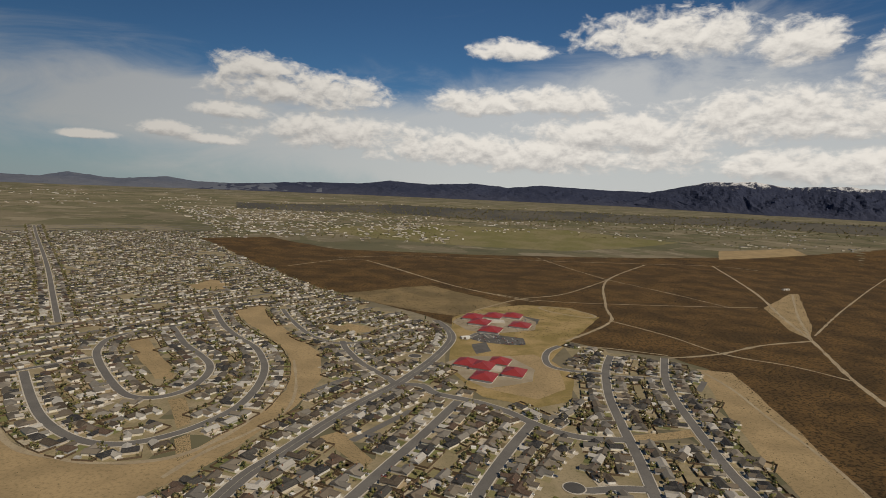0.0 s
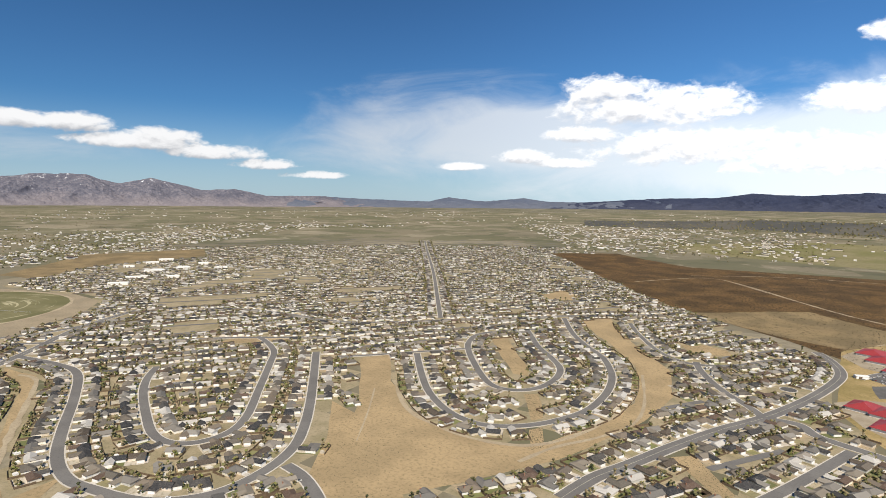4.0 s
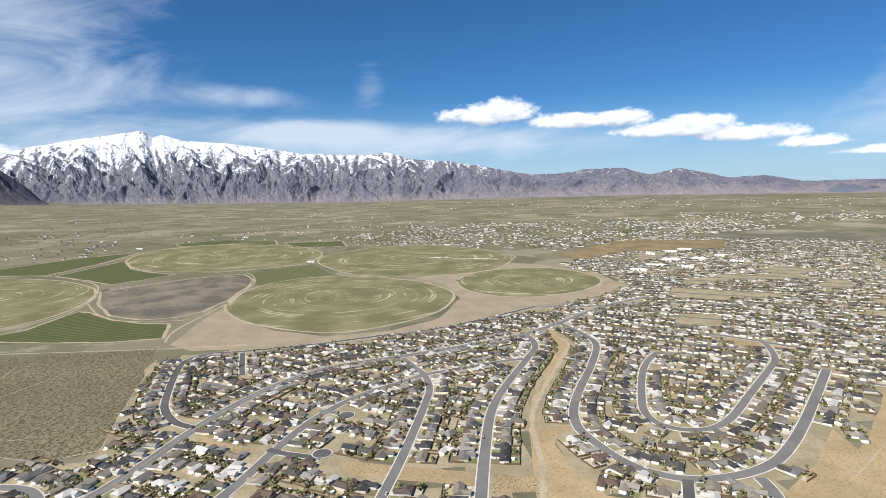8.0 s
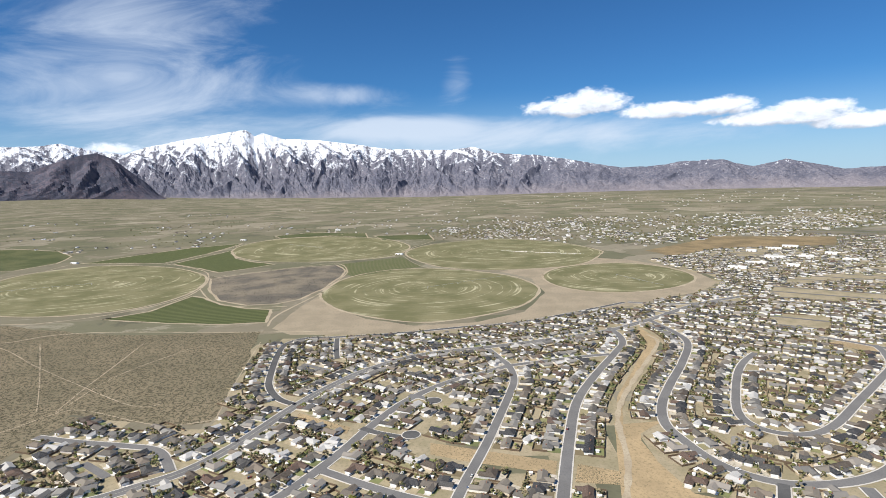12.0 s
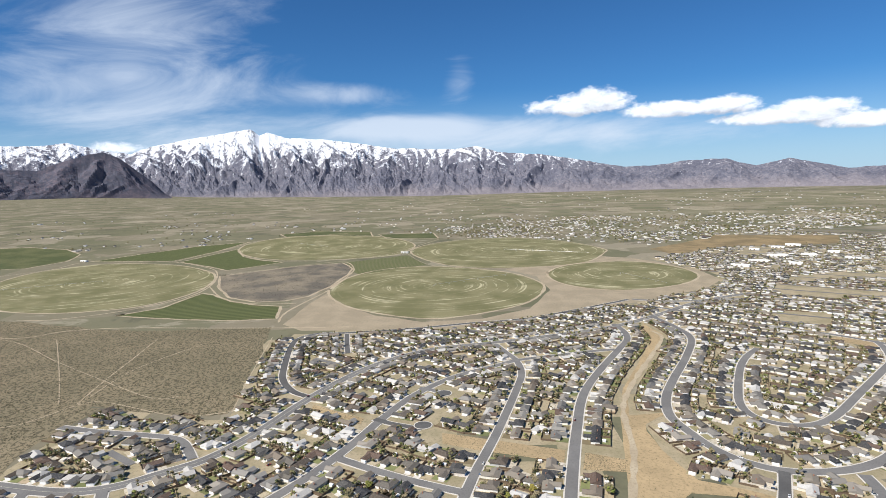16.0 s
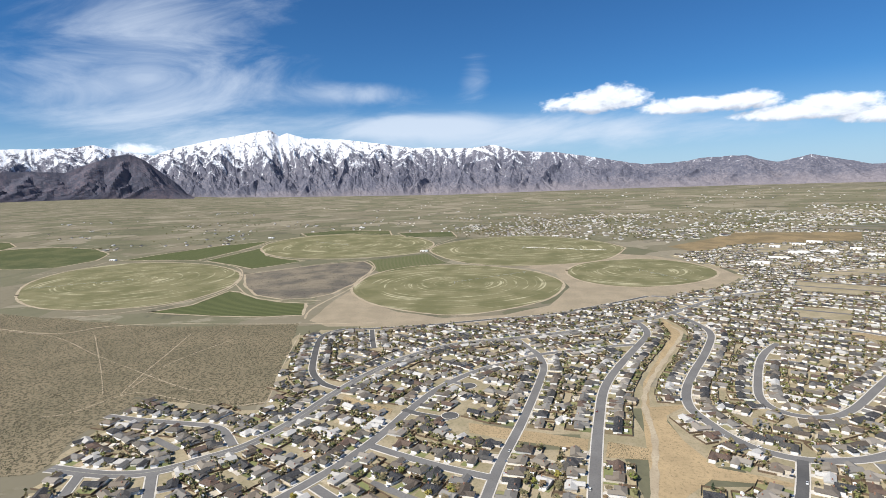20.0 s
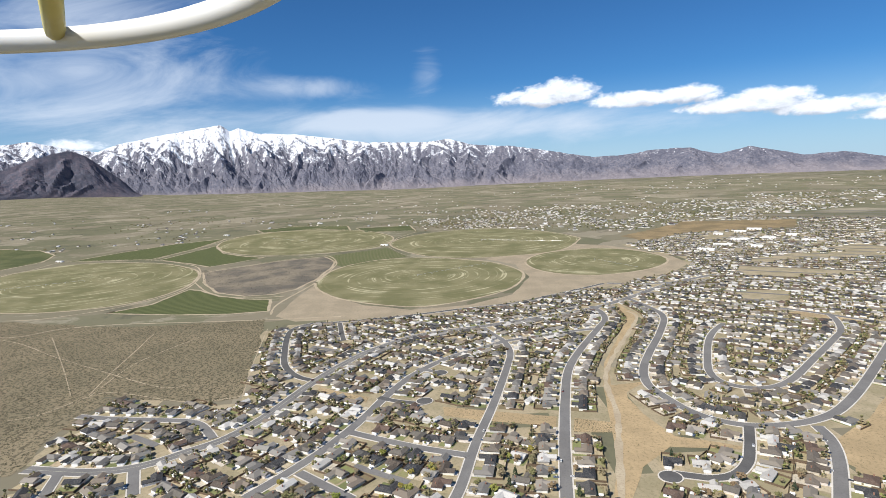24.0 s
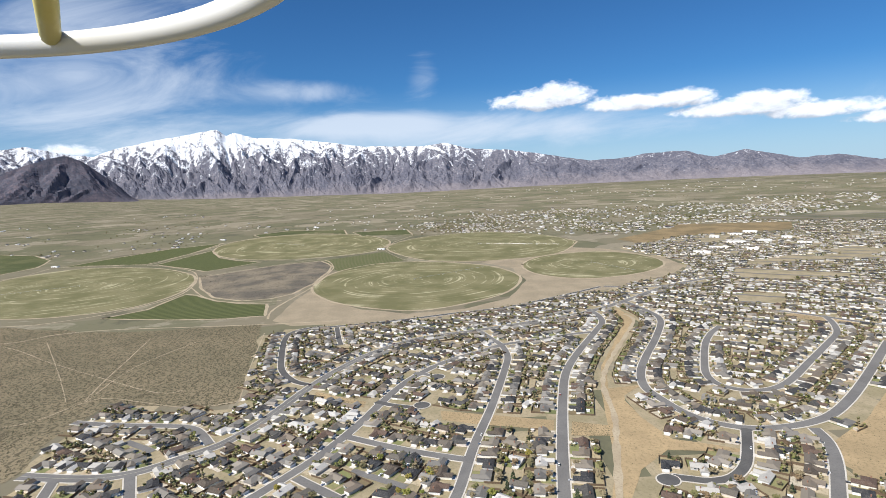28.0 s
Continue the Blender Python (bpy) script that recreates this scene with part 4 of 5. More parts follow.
v, f = ribbon(oval, -2.6, 2.6, 0.6, ragged=1.0)
thing("running_track", v, f, ["track"], "oval dirt running track on the school ground", "track", "structure")

# ---- mountains ----


def ridge(name, mat, label, skyline, near, crest, cols, rows, relief, seed, spacing=4.0, slant=0.8):
    """A range from its foot to its skyline, given as bearing and angle above the horizon in degrees. Spurs run slantwise
    down from the crest and widen; gullies run down and outwards from the line of each spur."""
    bearings = np.array([q[0] for q in skyline], float)
    angles = np.array([q[1] for q in skyline], float)
    if bearings[0] > bearings[-1]:
        bearings, angles = bearings[::-1], angles[::-1]
    az = np.linspace(bearings[0], bearings[-1], cols)
    el = np.interp(az, bearings, angles) + np.array([0.07 * min(relief, 1) * noise.fractal(Vector((a * 1.3, seed, 0)), 0.7, 2.1, 4) for a in az])
    s = np.clip((az - 10) / 70, 0, 1)
    ox, oy, eye = 139 * s, -25 * s, 250 + 6 * s
    foot = np.array([near(a) if callable(near) else near for a in az], float)
    top = eye + crest * np.tan(np.radians(el))
    u = np.arange(rows) / (rows - 3)
    U = np.minimum(u, 1)[None, :].repeat(cols, 0)
    warp = np.array([[noise.fractal(Vector((az[i] * 0.4, U[i, j] * 2.2, seed)), 0.8, 2.1, 3) for j in range(rows)] for i in range(cols)])
    fine = np.array([[noise.fractal(Vector((az[i] * 2.2, U[i, j] * 8.0, seed + 7)), 0.6, 2.1, 5) for j in range(rows)] for i in range(cols)])
    A = az[:, None] + 0.14 * spacing * warp
    r = random.Random(int(seed * 10))
    spurs = []
    for tip_lo, tip_hi, wide, step in ((1.0, 1.0, 0.85, 1.0), (0.7, 0.95, 0.5, 0.55), (0.35, 0.65, 0.34, 0.42)):
        a = bearings[0] - spacing
        side = 1
        while a < bearings[-1] + spacing:
            spurs.append((a, r.uniform(tip_lo, tip_hi), r.uniform(0.8, 1.2) * wide * spacing, side * r.uniform(0.25, 1.0) * slant * spacing))
            side = -side if r.random() < 0.7 else side
            a += r.uniform(0.6, 1.4) * step * spacing
    tent = np.zeros_like(A)
    flute = np.abs((A * 0.9 + 0.5 * warp) % 1.0 * 2 - 1)
    for a, tip, wide, lean in spurs:
        drop = np.maximum(tip - U, 0) / tip
        off = np.abs(A - a - lean * drop) / (wide * (0.12 + 0.88 * drop))
        b = np.where(U < tip, np.maximum(1 - off, 0) * np.minimum(drop * 5 + 0.25, 1) * (0.75 + 0.25 * tip), 0)
        lines = np.abs((off * 1.5 * (0.3 + drop) + U * 5.0 / tip + 0.3 * warp + a) % 1.0 * 2 - 1)
        won = b > tent
        tent, flute = np.where(won, b, tent), np.where(won, lines, flute)
    bell = np.sin(np.pi * np.clip(U, 0, 1)) ** 0.7
    rise = np.clip(U, 1e-4, 1) ** (1.5 - 0.65 * tent * min(relief, 1)) + bell * relief * (0.035 * (flute - 0.5) + 0.05 * fine)
    D = foot[:, None] + (crest - foot)[:, None] * u[None, :] - np.where(U < 1, bell, 0) * relief * 40 * tent
    X = ox[:, None] - np.sin(np.radians(az))[:, None] * D
    Y = oy[:, None] + np.cos(np.radians(az))[:, None] * D
    H0 = np.array([[height(X[i, j], Y[i, j]) - 6 for j in range(rows)] for i in range(cols)])
    Z = H0 + np.maximum(top[:, None] - H0, 0) * np.clip(rise, 0, 1.2)
    limit = eye[:, None] + (top - eye)[:, None] * D / crest - (1 - U) * 2
    Z = np.where((el > 0.4)[:, None], np.minimum(Z, limit), np.minimum(Z, np.maximum(top[:, None], H0)))
    Z[:, rows - 3] = np.maximum(top, H0[:, rows - 3])
    for k in (1, 2):
        Z[:, rows - 3 + k] = top - np.maximum(top - H0[:, -1], 0) * 0.17 * k
    v = np.stack([X, Y, Z], -1).reshape(-1, 3).tolist()
    f = [(i * rows + j, i * rows + j + 1, (i + 1) * rows + j + 1, (i + 1) * rows + j) for i in range(cols - 1) for j in range(rows - 1)]
    ob = thing(name, v, f, [mat], label, "mountain", "structure")
    ob.data.attributes.new("gully", "FLOAT", "POINT").data.foreach_set("value", (1 - flute).reshape(-1))
    return ob


SOUTH = [(-88, 0.6), (-120, 0.8), (-160, 0.5), (-200, 1.2), (-212, 1.8)]
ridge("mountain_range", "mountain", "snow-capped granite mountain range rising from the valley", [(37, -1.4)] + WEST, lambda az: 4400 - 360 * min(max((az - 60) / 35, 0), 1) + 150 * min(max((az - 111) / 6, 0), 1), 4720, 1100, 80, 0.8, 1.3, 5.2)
ridge("hills", "north", "low hills on the horizon, coloured blue for haze", [q for q in NORTH if q[0] > 11], 4420, 4740, 240, 24, 0.7, 5.1, 5.0)
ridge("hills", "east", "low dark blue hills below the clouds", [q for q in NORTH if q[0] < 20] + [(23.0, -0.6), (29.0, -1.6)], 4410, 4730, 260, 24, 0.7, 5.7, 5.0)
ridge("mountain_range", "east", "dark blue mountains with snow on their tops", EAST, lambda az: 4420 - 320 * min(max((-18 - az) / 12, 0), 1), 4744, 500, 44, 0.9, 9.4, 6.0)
ridge("hills", "north", "low hills on the horizon, coloured blue for haze", SOUTH, 4300, 4740, 180, 16, 0.8, 12.2)
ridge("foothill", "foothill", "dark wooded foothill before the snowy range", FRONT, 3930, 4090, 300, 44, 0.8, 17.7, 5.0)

# ---- house lots ----
CELL = 24.0


class Near:
    """Finds whether a place has a neighbour within a distance."""

    def __init__(self):
        self.d = {}

    def add(self, x, y, r=0.0):
        self.d.setdefault((int(x // CELL), int(y // CELL)), []).append((x, y, r))

    def free(self, x, y, dist):
        cx, cy = int(x // CELL), int(y // CELL)
        k = int(dist // CELL) + 1
        for i in range(cx - k, cx + k + 1):
            for j in range(cy - k, cy + k + 1):
                for a, b, r in self.d.get((i, j), ()):
                    if (a - x) ** 2 + (b - y) ** 2 < (dist + r) ** 2:
                        return False
        return True


road_near, house_near = Near(), Near()
for width, line in ROADLINES:
    for p in line:
        road_near.add(p.x, p.y, width / 2)
for x, y in DEAD_ENDS:
    road_near.add(x, y, 12.0)
for width, points in TRAILS:
    if 7 < width < 8:
        for p in smooth_line(points, 8.0):
            road_near.add(p.x, p.y, width / 2)
OPEN = [(min(p.x for p in e), max(p.x for p in e), min(p.y for p in e), max(p.y for p in e), e) for k, e in OUTLINES]


def open_ground(x, y):
    for x0, x1, y0, y1, e in OPEN:
        if x0 < x < x1 and y0 < y < y1 and inside(x, y, e):
            return True
    return False


TOWN_BOX = [(min(p[0] for p in t), max(p[0] for p in t), min(p[1] for p in t), max(p[1] for p in t), t) for t in TOWN]


def in_town(x, y):
    return any(x0 < x < x1 and y0 < y < y1 and inside(x, y, t) for x0, x1, y0, y1, t in TOWN_BOX)


# trodden ground under the lots
v, f = [], []
for i in range(-90, 60):
    for j in range(-45, 90):
        x, y = i * 32.0, j * 32.0
        if math.hypot(x - 50, y) < 2250 and in_town(x, y) and not open_ground(x, y):
            n = len(v)
            v += [(x - 16, y - 16, 0.012), (x + 16, y - 16, 0.012), (x + 16, y + 16, 0.012), (x - 16, y + 16, 0.012)]
            f.append((n, n + 1, n + 2, n + 3))
thing("lot_ground", v, f, ["lot_soil"], "trodden tan and olive ground between the house lots", "ground", "structure")
rng = random.Random(7)
LOTS = []  # x, y, heading of the street front


def try_lot(x, y, turn, gap, clear):
    c, s = math.cos(turn) * 8, math.sin(turn) * 8
    if open_ground(x, y) or open_ground(x - c, y - s) or open_ground(x - s, y + c) or open_ground(x + s, y - c) or not road_near.free(x, y, clear) or not house_near.free(x, y, gap):
        return False
    house_near.add(x, y)
    LOTS.append((x, y, turn))
    return True


for x, y in SCHOOL_NORTH + SCHOOL_SOUTH + WAREHOUSES + HUTS:
    house_near.add(x, y, 18.0)
for width, line in ROADLINES:
    run = 0.0
    for i, (p, n) in enumerate(zip(line, sides(line))):
        run += (line[i] - line[i - 1]).length if i else 10.0
        if run < 18.0:
            continue
        run = 0.0
        for s in (1, -1):
            q = p + n * s * (width / 2 + 13.0 + rng.uniform(-1, 1))
            if in_town(q.x, q.y):
                try_lot(q.x, q.y, math.atan2(-n.y * s, -n.x * s), 15.0, 11.0)
MINOR = []
ux, uy = math.cos(1.0), math.sin(1.0)
for i in range(-80, 80):
    for j in range(-190, 190):
        for side, off in ((1, 16.5), (-1, 45.5)):
            a, b = i * 62 + off + rng.uniform(-1.5, 1.5), j * 18.5 + rng.uniform(-1.5, 1.5)
            x, y = a * -uy + b * ux - 1150, a * ux + b * uy + 1150
            d = math.hypot(x - 50, y)
            if d > 2700 or (d > 1500 and rng.random() < 0.06 + (d - 1500) / 5500) or (d > 1000 and noise.noise(Vector((x / 130, y / 130, 3.3))) > 0.4) or not in_town(x, y):
                continue
            loose = min(max((d - 900) / 900, 0.15), 1.0)
            x, y = x + rng.uniform(-4, 4) * loose, y + rng.uniform(-4, 4) * loose
            try_lot(x, y, math.atan2(-ux * side, uy * side) + rng.choice((0, 0, 0, 1.571, 3.14)) * (loose > 0.3) + rng.uniform(-0.15, 0.15), 13.5, 10.0)
    run = []
    for j in range(-300, 301):
        b = j * 12.0
        x, y = i * 62 * -uy + b * ux - 1150, i * 62 * ux + b * uy + 1150
        ok = math.hypot(x - 50, y) < 2900 and in_town(x, y) and not open_ground(x, y) and road_near.free(x, y, 30)
        if ok:
            run.append((x, y))
        if (not ok or j == 300) and run:
            if len(run) > 4:
                MINOR.append(run)
            run = []
LOTS.sort(key=lambda q: math.hypot(q[0] - 20, q[1] - 20))
for line in MINOR:
    line = [Vector(q) for q in line]
    v, f = ribbon(line, -4, 4, 0.3)
    thing("road", v, f, ["asphalt"], "narrow grey residential street", "road", "structure")

# yards, drawn as one patch a lot
NEARBY = 300
v, f = [], []
for k, (x, y, turn) in enumerate(LOTS):
    if math.hypot(x - 50, y) > 3000:
        continue
    c, s = math.cos(turn), math.sin(turn)
    z = height(x, y) + 0.15 + (k % 32) * 0.004
    # front yard and back yard differ
    for (a0, a1) in ((-15.5, -3.0), (-3.0, 11.0)):
        n = len(v)
        for a, b in ((a0, -9.3), (a1, -9.3), (a1, 9.3), (a0, 9.3)):
            v.append((x + c * a - s * b, y + s * a + c * b, z))
        f.append((n, n + 1, n + 2, n + 3))
thing("yards", v, f, ["yard"], "dry lawns and bare dirt yards of the houses", "yard", "stuff")


# ---- houses ----


def house_kind(k):
    """Meshes of one type of single-storey house; the front faces +x."""
    r = random.Random(50 + k)
    w, d, h = r.uniform(13.0, 16.0), r.uniform(8.0, 9.5), 2.7
    rise = r.uniform(1.7, 2.5)
    hip = 0.0 if k % 3 else d / 2
    gw, gd = 6.6, r.uniform(5.0, 7.0)
    side = 1 if k % 2 else -1
    body = Shape()
    x1, x0 = 3.0, 3.0 - d
    body.box(x0, -w / 2, 0, x1, w / 2, h)
    gy0, gy1 = (w / 2 - gw, w / 2) if side > 0 else (-w / 2, -w / 2 + gw)
    body.box(x1, gy0, 0, x1 + gd, gy1, h)
    # gable ends
    ym = (gy0 + gy1) / 2
    body.add([(x1 + gd, gy0, h), (x1 + gd, gy1, h), (x1 + gd, ym, h + 1.7)], [(0, 1, 2)])
    if not hip:
        for yy, order in ((-w / 2, (0, 1, 2)), (w / 2, (2, 1, 0))):
            body.add([(x0, yy, h), (x1, yy, h), ((x0 + x1) / 2, yy, h + rise)], [order])
    roof = Shape()
    roof.cross_roof(x0 - 0.6, -w / 2 - 0.5, x1 + 0.6, w / 2 + 0.5, h + 0.1, rise, hip)
    roof.roof((x0 + x1) / 2, gy0 - 0.5, x1 + gd + 0.5, gy1 + 0.5, h + 0.12, 1.8)
    door = Shape()
    door.box(x1 + gd, gy0 + 0.7, 0.05, x1 + gd + 0.08, gy1 - 0.7, 2.25)
    for i in range(1, 4):
        door.box(x1 + gd + 0.08, gy0 + 0.75, 0.05 + i * 0.55 - 0.03, x1 + gd + 0.1, gy1 - 0.75, 0.05 + i * 0.55)
    drive = Shape()
    drive.box(x1 + gd + 0.1, gy0 + 0.4, 0.02, 12.0, gy1 - 0.4, 0.16)
    wins = []
    for yy in ((-0.25, -0.02) if side > 0 else (0.08, 0.28)):
        s = Shape()
        yc = yy * w
        s.box(x1, yc - 0.9, 1.0, x1 + 0.06, yc + 0.9, 2.2)
        pane = Shape()
        pane.box(x1 + 0.06, yc - 0.82, 1.08, x1 + 0.08, yc - 0.04, 2.12)
        pane.box(x1 + 0.06, yc + 0.04, 1.08, x1 + 0.08, yc + 0.82, 2.12)
        wins.append((s.mesh("window", ["white"]), pane.mesh("pane", ["window"])))
    chim = Shape()
    chim.box(x0 + d * 0.3, -side * w * 0.3, h, x0 + d * 0.3 + 0.8, -side * w * 0.3 + 0.8, h + rise + 0.8)
    chim.box(x0 + d * 0.3 - 0.08, -side * w * 0.3 - 0.08, h + rise + 0.8, x0 + d * 0.3 + 0.88, -side * w * 0.3 + 0.88, h + rise + 0.95)
    front = Shape()
    fy = (gy0 - 1.4) if side > 0 else (gy1 + 0.4)
    front.box(x1, fy, 0.1, x1 + 0.07, fy + 1.0, 2.2)
    front.box(x1 + 0.07, fy + 0.85, 1.0, x1 + 0.12, fy + 0.92, 1.1)
    return {"wall": body.mesh("wall", ["wall"]), "roof": roof.mesh("roof", ["roof"]), "garage_door": door.mesh("garage_door", ["white"]), "driveway": drive.mesh("driveway", ["concrete"]), "windows": wins, "chimney": chim.mesh("chimney", ["brick"]), "front_door": front.mesh("front_door", ["fence"]), "body": body, "rf": roof, "dr": drive, "gd": door}


KINDS = [house_kind(k) for k in range(10)]
HOUSE_LABELS = ["single-storey house with a hipped shingle roof", "house with a gabled shingle roof and garage wing"]
MASTERS = []
for k, parts in enumerate(KINDS):
    e = tagged(new("house"), HOUSE_LABELS[1 if k % 3 else 0] + " beside the street", "house", "houses of the suburb")
    e.empty_display_size = 0.5
    for name in ("wall", "roof", "garage_door", "driveway", "chimney", "front_door"):
        child(name, parts[name], e)
    for w, glass in parts["windows"]:
        child("pane", glass, child("window", w, e, "white-framed window"), "dark glass")
    MASTERS.append(e)
used = [False] * len(KINDS)
for k, (x, y, turn) in enumerate(LOTS[:NEARBY]):
    q = rng.randrange(len(KINDS))
    m = pose(x, y, height(x, y) + 0.2, 0, 0, math.degrees(turn) + rng.uniform(-3, 3))
    if used[q]:
        copy_thing(MASTERS[q], m)
    else:
        MASTERS[q].matrix_basis = m
        used[q] = True
# the rest of the town, joined
def far_town(lots, name):
    v, f, mi = [], [], []
    for x, y, turn in lots:
        parts = KINDS[rng.randrange(len(KINDS))]
        c, s = math.cos(turn), math.sin(turn)
        z0 = height(x, y) + 0.2
        d = math.hypot(x - 50, y)
        for key, mat in (("body", 0), ("rf", 1), ("dr", 2), ("gd", 3)):
            if (d > 1300 and key == "gd") or (d > 1700 and key == "dr"):
                continue
            sh = parts[key]
            n = len(v)
            v += [(x + c * a - s * b, y + s * a + c * b, z0 + h) for a, b, h in sh.v]
            f += [tuple(i + n for i in q) for q in sh.f]
            mi += [mat] * len(sh.f)
    thing(name, v, f, ["far_wall", "far_roof", "concrete", "white"], "many single-storey suburban houses with shingle roofs", "houses", "stuff", index=mi)


rest = LOTS[NEARBY:]
far_town(rest[:1200], "houses")
far_town(rest[1200:], "houses")

# ---- fences ----


def fence_mesh(shape, x, y, turn, z, r):
    c, s = math.cos(turn), math.sin(turn)

    def wall(a0, b0, a1, b1):
        dx, dy = a1 - a0, b1 - b0
        L = math.hypot(dx, dy)
        nx, ny = -dy / L * 0.09, dx / L * 0.09
        q = [(a0 + nx, b0 + ny), (a1 + nx, b1 + ny), (a1 - nx, b1 - ny), (a0 - nx, b0 - ny)]
        lo = [(x + c * a - s * b, y + s * a + c * b, z) for a, b in q]
        shape.add(lo + [(p[0], p[1], z + 1.8) for p in lo], [(4, 5, 6, 7), (0, 1, 5, 4), (1, 2, 6, 5), (2, 3, 7, 6), (3, 0, 4, 7)])

    return wall


fence_panels = {}
for key, (a0, b0, a1, b1) in {"back": (-15.3, -9.2, -15.3, 9.2), "side": (-15.3, -9.2, -1.0, -9.2), "other": (-15.3, 9.2, -1.0, 9.2)}.items():
    sh = Shape()
    fence_mesh(sh, 0, 0, 0, 0, rng)(a0, b0, a1, b1)
    L = math.hypot(a1 - a0, b1 - b0)
    for i in range(int(L / 2.4) + 1):
        t = min(1, i * 2.4 / L)
        px, py = a0 + (a1 - a0) * t, b0 + (b1 - b0) * t
        sh.box(px - 0.12, py - 0.12, 0, px + 0.12, py + 0.12, 1.95)
    fence_panels[key] = sh.mesh("fence_panel", ["fence"])
fence = tagged(new("fence"), "weathered brown board fence round a back yard", "fence", "yard fences")
for key in fence_panels:
    child("fence_panel", fence_panels[key], fence)
placed = False
for k, (x, y, turn) in enumerate(LOTS[:NEARBY]):
    m = pose(x, y, height(x, y) + 0.2, 0, 0, math.degrees(turn))
    if placed:
        copy_thing(fence, m)
    else:
        fence.matrix_basis = m
        placed = True
sh = Shape()
for x, y, turn in LOTS[NEARBY:2600]:
    if math.hypot(x - 50, y) < 1700:
        wall = fence_mesh(sh, x, y, turn, height(x, y) + 0.2, rng)
        wall(-15.3, -9.2, -15.3, 9.2)
        wall(-15.3, -9.2, -1, -9.2)
tagged(new("fences", sh.mesh("fences", ["fence"])), "brown board fences between the back yards", "fence", "", "stuff")

# ---- trees ----


def crown_mesh(kind, r):
    """A crown of many small clumps, uneven and with gaps."""
    sh = Shape()
    if kind == "pine":
        for i in range(90):
            t = r.random() ** 0.8
            rad = (1 - t) * 2.2 * r.uniform(0.5, 1.1) + 0.1
            a = r.uniform(0, 6.28)
            clump(sh, r, (rad * math.cos(a), rad * math.sin(a), 1.2 + t * 7.8), r.uniform(0.35, 0.7) * (1.1 - 0.6 * t))
    else:
        lobes = [(r.uniform(-1.8, 1.8), r.uniform(-1.8, 1.8), r.uniform(3.2, 5.8), r.uniform(1.2, 2.0)) for i in range(6)]
        for i in range(90):
            x, y, z, s = r.choice(lobes)
            d = Vector((r.gauss(0, 1), r.gauss(0, 1), r.gauss(0, 0.8))).normalized() * s * r.uniform(0.55, 1.05)
            clump(sh, r, (x + d.x, y + d.y, z + d.z), r.uniform(0.45, 0.85))
    return sh


def clump(sh, r, p, s):
    pts = []
    a = r.uniform(0, 1.57)
    for i in range(4):
        q = s * r.uniform(0.8, 1.35)
        pts.append((p[0] + q * math.cos(a + i * 1.571), p[1] + q * math.sin(a + i * 1.571), p[2] + s * r.uniform(-0.35, 0.35)))
    pts += [(p[0] + s * r.uniform(-0.4, 0.4), p[1] + s * r.uniform(-0.4, 0.4), p[2] + k * s * r.uniform(0.7, 1.2)) for k in (1, -1)]
    sh.add(pts, [f for i in range(4) for f in ((i, (i + 1) % 4, 4), ((i + 1) % 4, i, 5))])


def trunk_mesh(kind, r):
    sh = Shape()
    if kind == "pine":
        sh.tube((0, 0, 0), (0, 0, 8.6), 0.22, 0.04)
    else:
        sh.tube((0, 0, 0), (0.1, 0, 2.2), 0.22, 0.15)
        for i in range(6):
            a = i * 1.05 + r.uniform(-0.3, 0.3)
            k = (1.5 * math.cos(a), 1.5 * math.sin(a), r.uniform(3.8, 5.6))
            sh.tube((0.1, 0, r.uniform(1.6, 2.2)), k, 0.11, 0.03, 5)
            sh.tube(k, (k[0] * 1.6, k[1] * 1.6, k[2] + 0.9), 0.04, 0.015, 4)
    return sh


TREES = []
for k, (kind, mat, label) in enumerate([("bare", "bare_crown", "budding tan and olive deciduous tree"), ("bare", "bare_crown", "budding tan and olive deciduous tree"), ("leafy", "green_crown", "yellow-green spring tree"), ("pine", "pine_crown", "dark green conifer"), ("bare", "bare_crown", "leafless brown garden tree")]):
    r = random.Random(200 + k)
    crown, trunk = crown_mesh(kind, r), trunk_mesh(kind, r)
    e = tagged(new("tree"), label + " in a yard", "tree", "trees of the suburb")
    e.empty_display_size = 0.5
    child("trunk", trunk.mesh("trunk", ["bark"]), e)
    child("crown", crown.mesh("crown", [mat]), e)
    TREES.append((e, crown, trunk))
spots = []
for k, (x, y, turn) in enumerate(LOTS):
    d = math.hypot(x - 50, y)
    for j in range(4):
        if rng.random() < (0.72 if d < 1000 else 0.8):
            a, b = (rng.uniform(-14, -8.5), rng.uniform(-8, 8)) if rng.random() < 0.65 else (rng.uniform(4.5, 9), rng.uniform(-9, 9))
            c, s = math.cos(turn), math.sin(turn)
            spots.append((x + c * a - s * b, y + s * a + c * b))
first = [True] * len(TREES)
for k, (x, y) in enumerate(spots):
    z = height(x, y) + 0.15
    if k < 300:
        q = rng.choices(range(5), (5, 5, 3, 2, 4))[0]
        size = rng.uniform(0.6, 1.25)
        e = TREES[q][0]
        m = pose(x, y, z, 0, 0, rng.uniform(0, 360))
        if first[q]:
            e.matrix_basis, first[q] = m, False
        else:
            e = copy_thing(e, m)
        e.scale = (size, size, size)
sh = Shape()
crude = []
